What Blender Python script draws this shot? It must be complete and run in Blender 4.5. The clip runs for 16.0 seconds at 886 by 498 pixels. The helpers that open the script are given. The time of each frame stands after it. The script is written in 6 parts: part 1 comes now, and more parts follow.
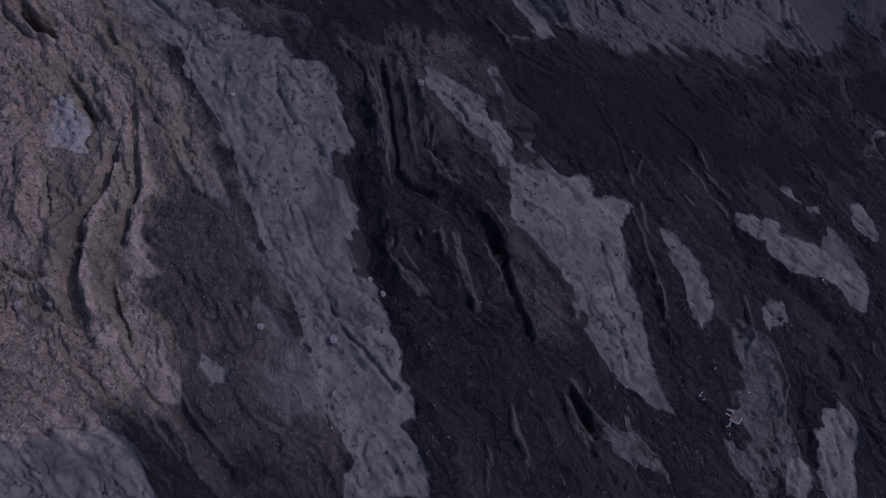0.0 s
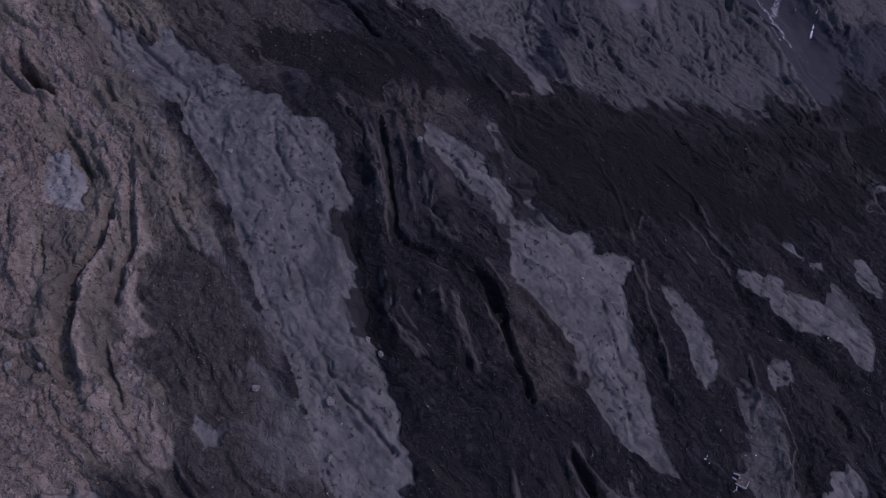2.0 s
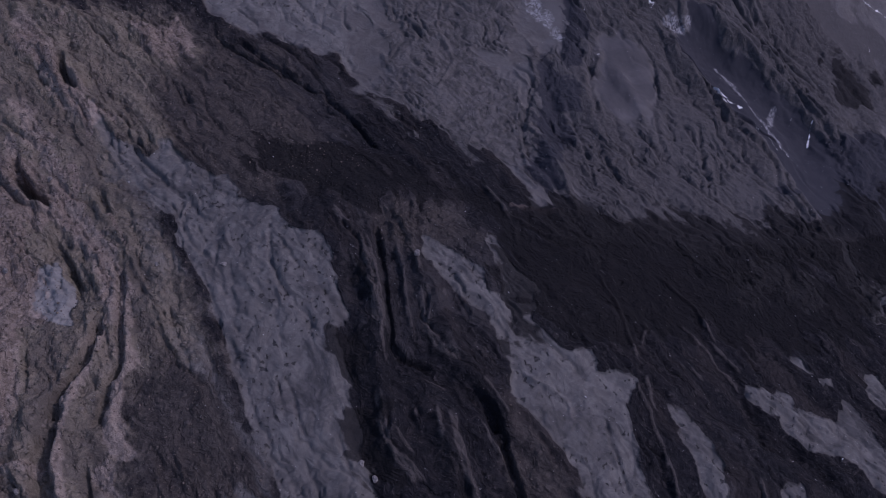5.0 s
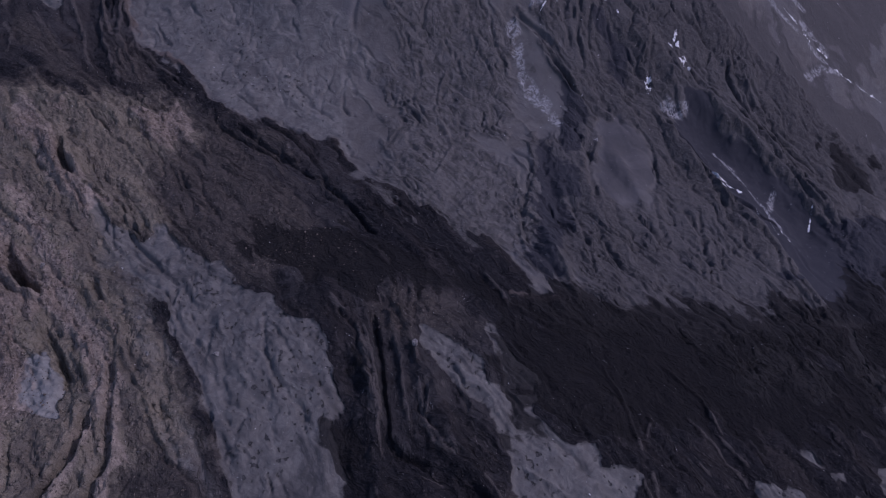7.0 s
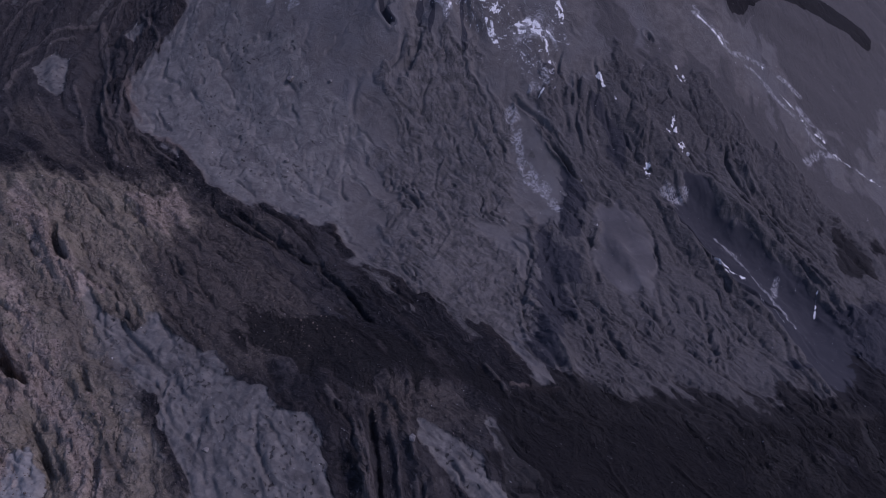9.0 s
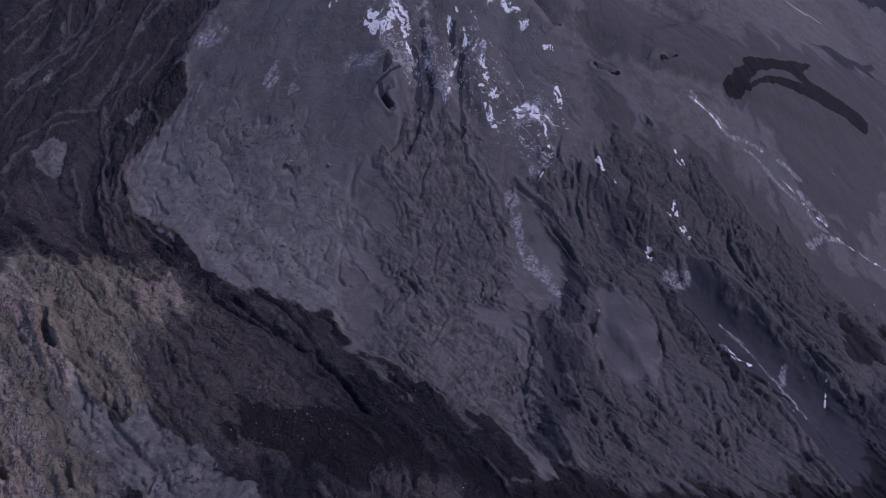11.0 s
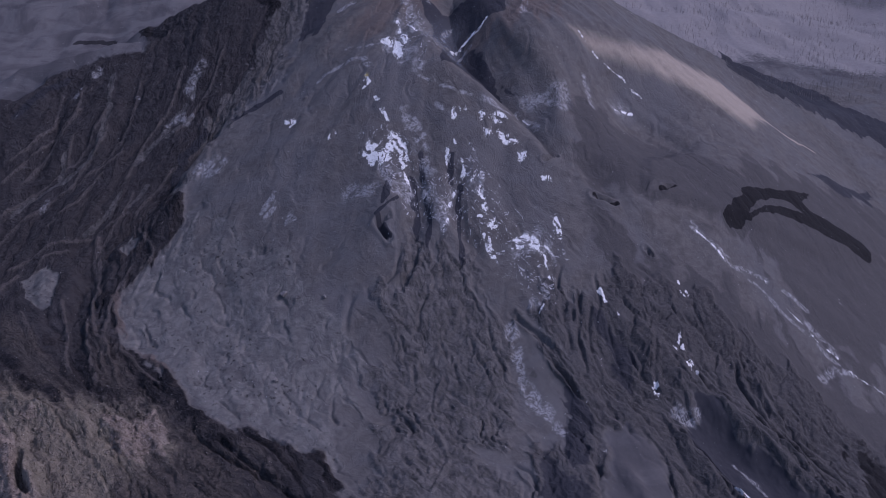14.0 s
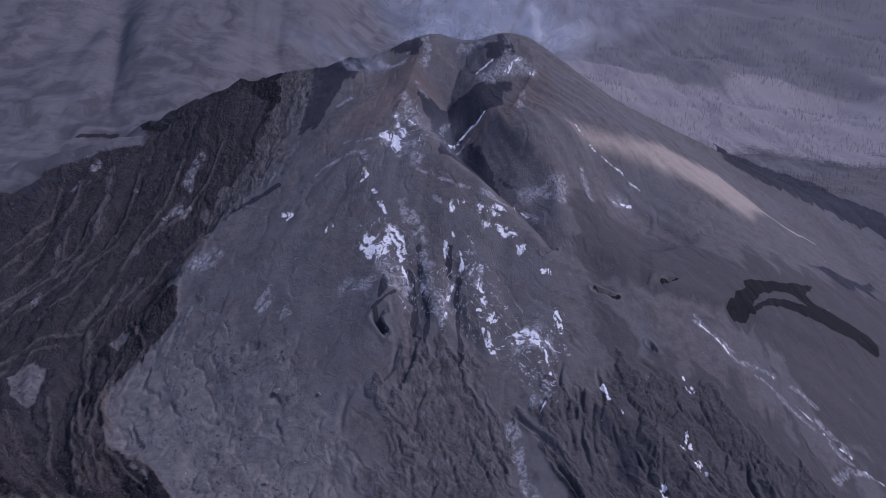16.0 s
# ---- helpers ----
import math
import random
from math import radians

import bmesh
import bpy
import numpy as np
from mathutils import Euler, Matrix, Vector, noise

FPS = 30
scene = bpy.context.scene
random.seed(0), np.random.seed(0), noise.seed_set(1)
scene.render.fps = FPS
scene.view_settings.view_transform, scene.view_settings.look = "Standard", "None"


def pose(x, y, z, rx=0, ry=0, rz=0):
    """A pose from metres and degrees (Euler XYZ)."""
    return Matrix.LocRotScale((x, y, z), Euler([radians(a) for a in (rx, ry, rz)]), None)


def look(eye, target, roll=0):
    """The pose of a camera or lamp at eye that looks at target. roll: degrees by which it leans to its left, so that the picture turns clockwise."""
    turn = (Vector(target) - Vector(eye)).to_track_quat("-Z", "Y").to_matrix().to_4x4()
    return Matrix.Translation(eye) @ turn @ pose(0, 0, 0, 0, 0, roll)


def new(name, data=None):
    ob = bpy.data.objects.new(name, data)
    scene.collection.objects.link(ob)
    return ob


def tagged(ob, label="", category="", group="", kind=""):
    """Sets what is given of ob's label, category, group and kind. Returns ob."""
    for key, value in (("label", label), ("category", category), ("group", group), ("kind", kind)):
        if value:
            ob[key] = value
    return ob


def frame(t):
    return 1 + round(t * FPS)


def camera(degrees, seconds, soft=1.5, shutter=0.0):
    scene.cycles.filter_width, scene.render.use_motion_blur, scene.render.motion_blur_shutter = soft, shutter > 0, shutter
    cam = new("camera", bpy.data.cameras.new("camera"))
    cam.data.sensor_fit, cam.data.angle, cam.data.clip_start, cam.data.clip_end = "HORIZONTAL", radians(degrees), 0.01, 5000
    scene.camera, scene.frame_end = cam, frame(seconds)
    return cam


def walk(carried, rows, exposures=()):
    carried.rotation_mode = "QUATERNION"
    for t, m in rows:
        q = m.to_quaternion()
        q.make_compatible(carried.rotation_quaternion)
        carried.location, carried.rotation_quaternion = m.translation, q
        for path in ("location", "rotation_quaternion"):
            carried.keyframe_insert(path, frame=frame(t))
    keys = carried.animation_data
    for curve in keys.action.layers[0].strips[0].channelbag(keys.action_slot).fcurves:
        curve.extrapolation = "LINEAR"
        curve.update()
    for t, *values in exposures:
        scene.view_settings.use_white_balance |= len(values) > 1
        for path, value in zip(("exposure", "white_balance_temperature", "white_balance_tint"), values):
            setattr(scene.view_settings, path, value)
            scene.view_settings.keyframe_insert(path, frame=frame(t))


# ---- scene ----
cam = camera(56.88, 16.0, soft=0.9)
METRES, EYE, TILT, LEAN, TURN = 120.0, 470.0, -58.0, 0.0, 0.0
ROWS = [
    (0.0, 0.0000, 0.0000, 0.0000, 0.000, -0.000, 0.000),
    (0.5, 0.0000, 0.0142, 0.0227, -0.012, 0.657, -0.001),
    (1.0, 0.0001, 0.0287, 0.0457, -0.027, 1.349, -0.003),
    (1.5, 0.0002, 0.0434, 0.0692, -0.045, 2.093, -0.006),
    (2.0, 0.0004, 0.0584, 0.0931, -0.065, 2.903, -0.010),
    (2.5, 0.0006, 0.0736, 0.1173, -0.087, 3.782, -0.014),
    (3.0, 0.0009, 0.0890, 0.1419, -0.111, 4.734, -0.019),
    (3.5, 0.0013, 0.1047, 0.1669, -0.135, 5.754, -0.025),
    (4.0, 0.0016, 0.1206, 0.1923, -0.160, 6.838, -0.031),
    (6.5, 0.0044, 0.2030, 0.3236, -0.275, 12.923, -0.061),
    (7.0, 0.0052, 0.2200, 0.3507, -0.295, 14.214, -0.067),
    (7.5, 0.0059, 0.2371, 0.3780, -0.313, 15.511, -0.071),
    (8.0, 0.0067, 0.2543, 0.4055, -0.330, 16.811, -0.075),
    (8.5, 0.0076, 0.2717, 0.4331, -0.345, 18.111, -0.078),
    (9.0, 0.0085, 0.2891, 0.4609, -0.358, 19.409, -0.080),
    (11.5, 0.0137, 0.3770, 0.6010, -0.404, 25.942, -0.071),
    (12.0, 0.0148, 0.3945, 0.6290, -0.410, 27.288, -0.064),
    (12.5, 0.0160, 0.4121, 0.6570, -0.416, 28.660, -0.055),
    (13.0, 0.0172, 0.4295, 0.6848, -0.422, 30.063, -0.045),
    (13.5, 0.0184, 0.4468, 0.7124, -0.428, 31.501, -0.032),
    (14.0, 0.0196, 0.4641, 0.7399, -0.435, 32.976, -0.016),
    (14.5, 0.0208, 0.4811, 0.7671, -0.443, 34.484, 0.001),
    (15.0, 0.0220, 0.4980, 0.7940, -0.453, 36.022, 0.022),
    (15.5, 0.0233, 0.5147, 0.8207, -0.465, 37.578, 0.045),
    (16.0, 0.0245, 0.5312, 0.8469, -0.480, 39.134, 0.070),
]
walk(cam, [(t, pose(0, 0, EYE, TILT, LEAN, TURN) @ pose(METRES * x, METRES * y, METRES * z, 90 + pitch, roll, yaw)) for t, x, y, z, yaw, pitch, roll in ROWS],
     [(0.0, -0.92, 5520, 36), (4.0, -0.85, 5520, 36), (9.0, -0.8, 5500, 35), (12.5, -0.7, 5450, 34), (16.0, -0.45, 5420, 32)])

# ---- light: a veiled sun from the right under a hazy sky ----
SUN_WAY, SUN_UP = radians(92), radians(49)
world = bpy.data.worlds.new("sky")
scene.world = world
world.use_nodes = True
nodes, links = world.node_tree.nodes, world.node_tree.links
sky = nodes.new("ShaderNodeTexSky")
sky.sky_type, sky.sun_disc, sky.sun_elevation, sky.sun_rotation = "NISHITA", False, SUN_UP, SUN_WAY
sky.air_density, sky.dust_density, sky.ozone_density = 1.3, 2.0, 2.0
nodes["Background"].inputs["Strength"].default_value = 0.135
links.new(sky.outputs[0], nodes["Background"].inputs["Color"])
sun = new("sun", bpy.data.lights.new("sun", "SUN"))
sun.data.energy, sun.data.angle, sun.data.color = 2.15, radians(3.0), (1.0, 0.93, 0.86)
sun.matrix_world = look((math.sin(SUN_WAY) * math.cos(SUN_UP), math.cos(SUN_WAY) * math.cos(SUN_UP), math.sin(SUN_UP)), (0, 0, 0))

# ---- materials ----
class Nodes:
    """Short hand for a node material."""

    def __init__(self, name, rough=0.9):
        self.mat = bpy.data.materials.new(name)
        self.mat.use_nodes = True
        self.tree = self.mat.node_tree
        self.out = self.tree.nodes["Principled BSDF"]
        self.out.inputs["Roughness"].default_value = rough
        self.out.inputs["Specular IOR Level"].default_value = 0.12

    def add(self, kind, **values):
        node = self.tree.nodes.new("ShaderNode" + kind)
        for key, value in values.items():
            setattr(node, key, value)
        return node

    def link(self, a, b):
        self.tree.links.new(a, b)

    def place(self):
        return self.add("NewGeometry").outputs["Position"]

    def noise(self, size, detail=6.0, rough=0.6, stretch=(1, 1, 1), at=None, warp=0.0):
        """Cloudy noise with lumps of about that many metres, from 0 to 1."""
        m = self.add("Mapping")
        m.inputs["Scale"].default_value = [s / size for s in stretch]
        self.link(at or self.place(), m.inputs["Vector"])
        n = self.add("TexNoise")
        n.inputs["Scale"].default_value, n.inputs["Detail"].default_value = 1.0, detail
        n.inputs["Roughness"].default_value, n.inputs["Distortion"].default_value = rough, warp
        self.link(m.outputs[0], n.inputs["Vector"])
        return n.outputs["Fac"]

    def blocks(self, size, share):
        """Loose stones of about that size, on a share of the ground: 0 between them, up to 1 on their backs."""
        v = self.add("TexVoronoi")
        v.inputs["Scale"].default_value = 1.0 / size
        self.link(self.place(), v.inputs["Vector"])
        split = self.add("SeparateColor")
        self.link(v.outputs["Color"], split.inputs[0])
        reach = self.fade(split.outputs[0], 1 - share, 1.0, 0.0, 0.52)
        return self.math("MULTIPLY", self.math("SUBTRACT", reach, v.outputs["Distance"], True), 2.4)

    def math(self, op, a, b=0.0, clamp=False):
        n = self.add("Math", operation=op, use_clamp=clamp)
        for socket, v in zip(n.inputs, (a, b)):
            if isinstance(v, (int, float)):
                socket.default_value = v
            else:
                self.link(v, socket)
        return n.outputs[0]

    def fade(self, v, lo, hi, a=0.0, b=1.0):
        n = self.add("MapRange", interpolation_type="SMOOTHSTEP")
        self.link(v, n.inputs["Value"])
        for key, value in (("From Min", lo), ("From Max", hi), ("To Min", a), ("To Max", b)):
            n.inputs[key].default_value = value
        return n.outputs["Result"]

    def mix(self, fac, a, b, how="MIX"):
        n = self.add("Mix", data_type="RGBA", blend_type=how)
        for socket, v in ((n.inputs[0], fac), (n.inputs[6], a), (n.inputs[7], b)):
            if isinstance(v, (int, float)):
                socket.default_value = v
            elif isinstance(v, tuple):
                socket.default_value = (*v, 1)
            else:
                self.link(v, socket)
        return n.outputs[2]

    def weight(self, name):
        return self.add("Attribute", attribute_name=name).outputs["Fac"]

    def colour(self, c):
        if isinstance(c, tuple):
            self.out.inputs["Base Color"].default_value = (*c, 1)
        else:
            self.link(c, self.out.inputs["Base Color"])

    def bump(self, height, metres, strength=1.0):
        b = self.add("Bump")
        b.inputs["Distance"].default_value, b.inputs["Strength"].default_value = metres, strength
        self.link(height, b.inputs["Height"])
        self.link(b.outputs[0], self.out.inputs["Normal"])


def volcanic_ground():
    """Lava, ash, cinders and crusts: which one lies where comes from the sheet's weights, the grain runs along the flows."""
    m = Nodes("volcanic_ground", 0.92)
    lay = m.add("CombineXYZ")
    m.link(m.weight("across"), lay.inputs[0])
    m.link(m.weight("down"), lay.inputs[1])
    crinkle = m.add("TexNoise")
    crinkle.inputs["Scale"].default_value, crinkle.inputs["Detail"].default_value = 1 / 13.0, 4
    m.link(m.place(), crinkle.inputs["Vector"])
    warped = m.add("VectorMath", operation="MULTIPLY_ADD")
    m.link(crinkle.outputs["Color"], warped.inputs[0])
    warped.inputs[1].default_value = (13, 26, 0)
    m.link(lay.outputs[0], warped.inputs[2])
    lay = warped.outputs[0]
    fine, mid, broad = m.noise(1.7, 5, 0.68), m.noise(9, 6, 0.62, warp=0.6), m.noise(70, 5, 0.6, warp=0.8)
    strand = m.noise(1.5, 4, 0.62, (1, 0.3, 1), lay, 0.3)
    ropes = m.noise(5.5, 5, 0.60, (1, 0.28, 1), lay, 0.3)
    bands = m.noise(24, 4, 0.55, (1, 0.22, 1), lay, 0.3)
    small, large = m.blocks(2.2, 0.36), m.blocks(5.5, 0.30)
    stones = m.math("MAXIMUM", small, large)

    def edged(name, grit=0.5, by=None):
        """The weight with a ragged edge."""
        w = m.math("ADD", m.weight(name), m.math("MULTIPLY", m.math("SUBTRACT", by or mid, 0.5), grit))
        return m.fade(w, 0.32, 0.68)

    mottle = m.noise(4.2, 5, 0.66, warp=0.8)
    lava = m.mix(m.fade(mottle, 0.36, 0.64), (0.0155, 0.0152, 0.019), (0.027, 0.0252, 0.0295))
    lava = m.mix(m.fade(bands, 0.48, 0.64, 0, 0.7), lava, (0.043, 0.0365, 0.037))
    lava = m.mix(m.fade(ropes, 0.55, 0.70, 0, 0.6), lava, (0.058, 0.050, 0.050))
    lava = m.mix(m.fade(m.noise(34, 5, 0.65, (1, 0.5, 1), lay, 1.0), 0.56, 0.70, 0, 0.55), lava, (0.080, 0.074, 0.080))
    lava = m.mix(m.fade(strand, 0.58, 0.68, 0, 0.55), lava, (0.082, 0.072, 0.071))
    lava = m.mix(m.fade(stones, 0.1, 0.4, 0, 0.35), lava, (0.075, 0.067, 0.067))
    lava = m.mix(m.math("MULTIPLY", edged("dust", 0.8), m.fade(mid, 0.30, 0.65, 0.25, 0.8)), lava, (0.066, 0.060, 0.063))
    lava = m.mix(m.fade(m.weight("rib"), 0.25, 0.85, 0, 0.75), lava, (0.115, 0.100, 0.096))
    c = lava
    umber = m.mix(m.fade(mottle, 0.36, 0.64), (0.059, 0.0505, 0.0485), (0.093, 0.0795, 0.074))
    umber = m.mix(m.fade(bands, 0.50, 0.64, 0, 0.6), umber, (0.100, 0.085, 0.079))
    umber = m.mix(m.fade(ropes, 0.46, 0.34, 0, 0.5), umber, (0.034, 0.030, 0.030))
    umber = m.mix(m.fade(stones, 0.1, 0.4, 0, 0.55), umber, (0.118, 0.100, 0.093))
    c = m.mix(m.fade(m.math("ADD", m.weight("umber"), m.math("MULTIPLY", m.math("SUBTRACT", mid, 0.5), 0.9)), 0.10, 0.90), c, umber)
    brown = m.mix(m.fade(mottle, 0.34, 0.66), (0.180, 0.153, 0.122), (0.265, 0.225, 0.178))
    brown = m.mix(m.fade(bands, 0.46, 0.62, 0, 0.7), brown, (0.124, 0.106, 0.096))
    brown = m.mix(m.fade(m.noise(26, 5, 0.6, (1, 0.4, 1), lay, 0.8), 0.52, 0.66, 0, 0.7), brown, (0.25, 0.208, 0.168))
    brown = m.mix(m.fade(fine, 0.36, 0.28, 0, 0.4), brown, (0.070, 0.059, 0.054))
    brown = m.mix(m.fade(stones, 0.1, 0.4, 0, 0.4), brown, (0.30, 0.256, 0.222))
    c = m.mix(m.fade(m.math("ADD", m.weight("brown"), m.math("MULTIPLY", m.math("SUBTRACT", mid, 0.5), 0.9)), 0.12, 0.88), c, brown)
    cone = m.mix(m.fade(mid, 0.34, 0.68), (0.100, 0.092, 0.090), (0.138, 0.127, 0.123))
    cone = m.mix(m.fade(broad, 0.4, 0.68, 0, 0.7), cone, (0.132, 0.128, 0.134))
    cone = m.mix(m.fade(ropes, 0.60, 0.85, 0, 0.35), cone, (0.086, 0.078, 0.077))
    c = m.mix(edged("cone"), c, cone)
    c = m.mix(edged("cinder", 0.6), c, m.mix(mid, (0.066, 0.062, 0.064), (0.096, 0.089, 0.090)))
    c = m.mix(m.math("MULTIPLY", m.fade(m.weight("rust"), 0.05, 0.95), 0.8), c, m.mix(mid, (0.105, 0.084, 0.077), (0.152, 0.124, 0.114)))
    plain = m.mix(m.fade(broad, 0.38, 0.62), (0.085, 0.080, 0.085), (0.140, 0.132, 0.136))
    c = m.mix(edged("plain"), c, plain)
    # wooded plain: colour raised to take in the haze before it
    c = m.mix(edged("wood", 0.9), c, m.mix(mid, (0.19, 0.173, 0.174), (0.29, 0.268, 0.266)))
    fold = m.mix(m.fade(mottle, 0.36, 0.64), (0.053, 0.050, 0.053), (0.086, 0.080, 0.081))
    fold = m.mix(m.fade(broad, 0.42, 0.62, 0, 0.6), fold, (0.092, 0.086, 0.087))
    c = m.mix(m.math("MULTIPLY", edged("fold", 1.0), m.fade(m.weight("smooth"), 0.2, 0.8, 0.85, 0.15)), c, fold)
    # smooth dark lava; also the shade painted on the crater and lobe
    c = m.mix(edged("slick_and_shade", 0.7), c, m.mix(mid, (0.031, 0.0315, 0.040), (0.056, 0.055, 0.064)))
    # far forest floor, lightened in colour for distance haze
    c = m.mix(m.math("MULTIPLY", edged("forest", 0.9), 0.8), c, m.mix(mid, (0.100, 0.098, 0.106), (0.155, 0.148, 0.152)))
    grey = m.mix(m.fade(mid, 0.36, 0.64), (0.080, 0.075, 0.075), (0.130, 0.121, 0.119))
    c = m.mix(edged("grey", 1.0), c, grey)
    ash = m.mix(m.fade(mid, 0.35, 0.68), (0.128, 0.121, 0.118), (0.186, 0.175, 0.169))
    ash = m.mix(m.fade(m.noise(22, 6, 0.68, warp=1.2), 0.48, 0.36, 0, 0.55), ash, (0.088, 0.084, 0.086))
    ash = m.mix(m.fade(ropes, 0.60, 0.72, 0, 0.5), ash, (0.088, 0.083, 0.085))
    ash = m.mix(m.fade(bands, 0.40, 0.32, 0, 0.5), ash, (0.082, 0.076, 0.077))
    pits = m.math("MULTIPLY", m.fade(m.noise(3.4, 2, 0.45, (1, 0.8, 1)), 0.635, 0.68), m.math("MULTIPLY", m.fade(m.noise(60, 3, 0.5), 0.40, 0.56), m.fade(m.weight("ash"), 0.5, 0.9)))
    ash = m.mix(m.math("MULTIPLY", pits, 0.65), ash, (0.034, 0.032, 0.035))
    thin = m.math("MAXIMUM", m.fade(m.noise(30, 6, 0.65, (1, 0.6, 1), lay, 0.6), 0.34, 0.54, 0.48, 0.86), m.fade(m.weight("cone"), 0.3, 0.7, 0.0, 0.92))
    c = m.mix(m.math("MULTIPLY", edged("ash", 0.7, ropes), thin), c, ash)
    c = m.mix(edged("pale", 0.6), c, m.mix(m.fade(mid, 0.35, 0.65), (0.185, 0.178, 0.172), (0.27, 0.258, 0.246)))
    c = m.mix(m.fade(m.math("ADD", m.weight("tan"), m.math("MULTIPLY", m.math("SUBTRACT", mid, 0.5), 0.9)), 0.15, 0.95, 0.0, 0.85), c, m.mix(m.fade(mottle, 0.34, 0.66), (0.265, 0.216, 0.184), (0.375, 0.308, 0.263)))
    c = m.mix(m.math("MULTIPLY", edged("earth", 1.2), 0.85), c, m.mix(m.fade(mottle, 0.34, 0.66), (0.165, 0.130, 0.110), (0.32, 0.256, 0.218)))
    # tan slope, with a patch of sunlight put into its colour
    c = m.mix(m.fade(m.math("ADD", m.weight("sunlit_tan"), m.math("MULTIPLY", m.math("SUBTRACT", broad, 0.5), 0.4)), 0.05, 1.0, 0.0, 0.9), c, m.mix(mid, (0.28, 0.235, 0.196), (0.43, 0.362, 0.300)))
    c = m.mix(edged("jet", 0.2), c, m.mix(fine, (0.014, 0.013, 0.015), (0.026, 0.024, 0.026)))
    c = m.mix(m.math("MULTIPLY", edged("black", 1.1), 0.85), c, m.mix(fine, (0.010, 0.0095, 0.011), (0.022, 0.020, 0.022)))
    speck = m.fade(m.math("ADD", m.math("MULTIPLY", strand, 0.5), m.math("MULTIPLY", m.noise(3.2, 5, 0.7, warp=1.2), 0.5)), 0.47, 0.57)
    smear = m.fade(m.math("ADD", m.math("MULTIPLY", strand, 0.5), m.math("MULTIPLY", mottle, 0.5)), 0.40, 0.60)
    c = m.mix(m.math("MULTIPLY", m.fade(m.weight("crust"), 0.0, 1.0, 0.0, 0.75), smear), c, (0.40, 0.392, 0.405))
    c = m.mix(m.math("MULTIPLY", edged("fleck", 1.4), m.fade(m.math("ADD", m.math("MULTIPLY", strand, 0.6), m.math("MULTIPLY", m.noise(7.0, 5, 0.7, warp=1.0), 0.4)), 0.555, 0.605)), c, (0.50, 0.49, 0.51))
    snow = m.math("ADD", m.math("MULTIPLY", strand, 0.45), m.math("MULTIPLY", m.noise(2.6, 6, 0.74, warp=1.0), 0.55))
    c = m.mix(m.fade(m.math("ADD", m.math("MULTIPLY", m.weight("white"), 0.62), m.math("MULTIPLY", m.math("SUBTRACT", snow, 0.5), 2.6)), 0.30, 0.52), c, (0.80, 0.79, 0.79))
    c = m.mix(m.math("MULTIPLY", edged("yellow", 0.8, fine), speck), c, (0.42, 0.33, 0.12))
    flat = m.fade(m.weight("smooth"), 0.2, 0.8, 1.0, 0.1)
    bare = m.math("MULTIPLY", m.fade(m.weight("rough"), 0.05, 0.7, 0.0, 1.0), flat)
    c = m.mix(bare, c, m.mix(1.0, c, m.mix(m.fade(m.noise(0.9, 3, 0.65), 0.32, 0.68), (0.88, 0.88, 0.88), (1.12, 1.12, 1.12)), "MULTIPLY"))
    m.colour(c)
    loose = m.math("MULTIPLY", bare, m.math("MAXIMUM", m.weight("brown"), m.math("MAXIMUM", m.math("MULTIPLY", m.weight("umber"), 0.6), 0.3)))
    height = m.math("MULTIPLY", m.math("ABSOLUTE", m.math("SUBTRACT", ropes, 0.5)), m.fade(m.weight("rough"), 0.0, 0.8, 0.8, 3.2))
    height = m.math("ADD", height, m.math("MULTIPLY", m.math("ADD", m.math("MULTIPLY", strand, 0.9), mottle), m.fade(m.weight("rough"), 0.0, 0.8, 0.18, 1.0)))
    height = m.math("ADD", height, m.math("MULTIPLY", loose, m.math("ADD", m.math("MULTIPLY", stones, 1.5), m.math("MULTIPLY", fine, 0.35))))
    height = m.math("SUBTRACT", height, m.math("MULTIPLY", pits, 0.9))
    height = m.math("MULTIPLY", height, flat)
    m.bump(height, 2.2, 1.0)
    return m.mat


GROUND = volcanic_ground()


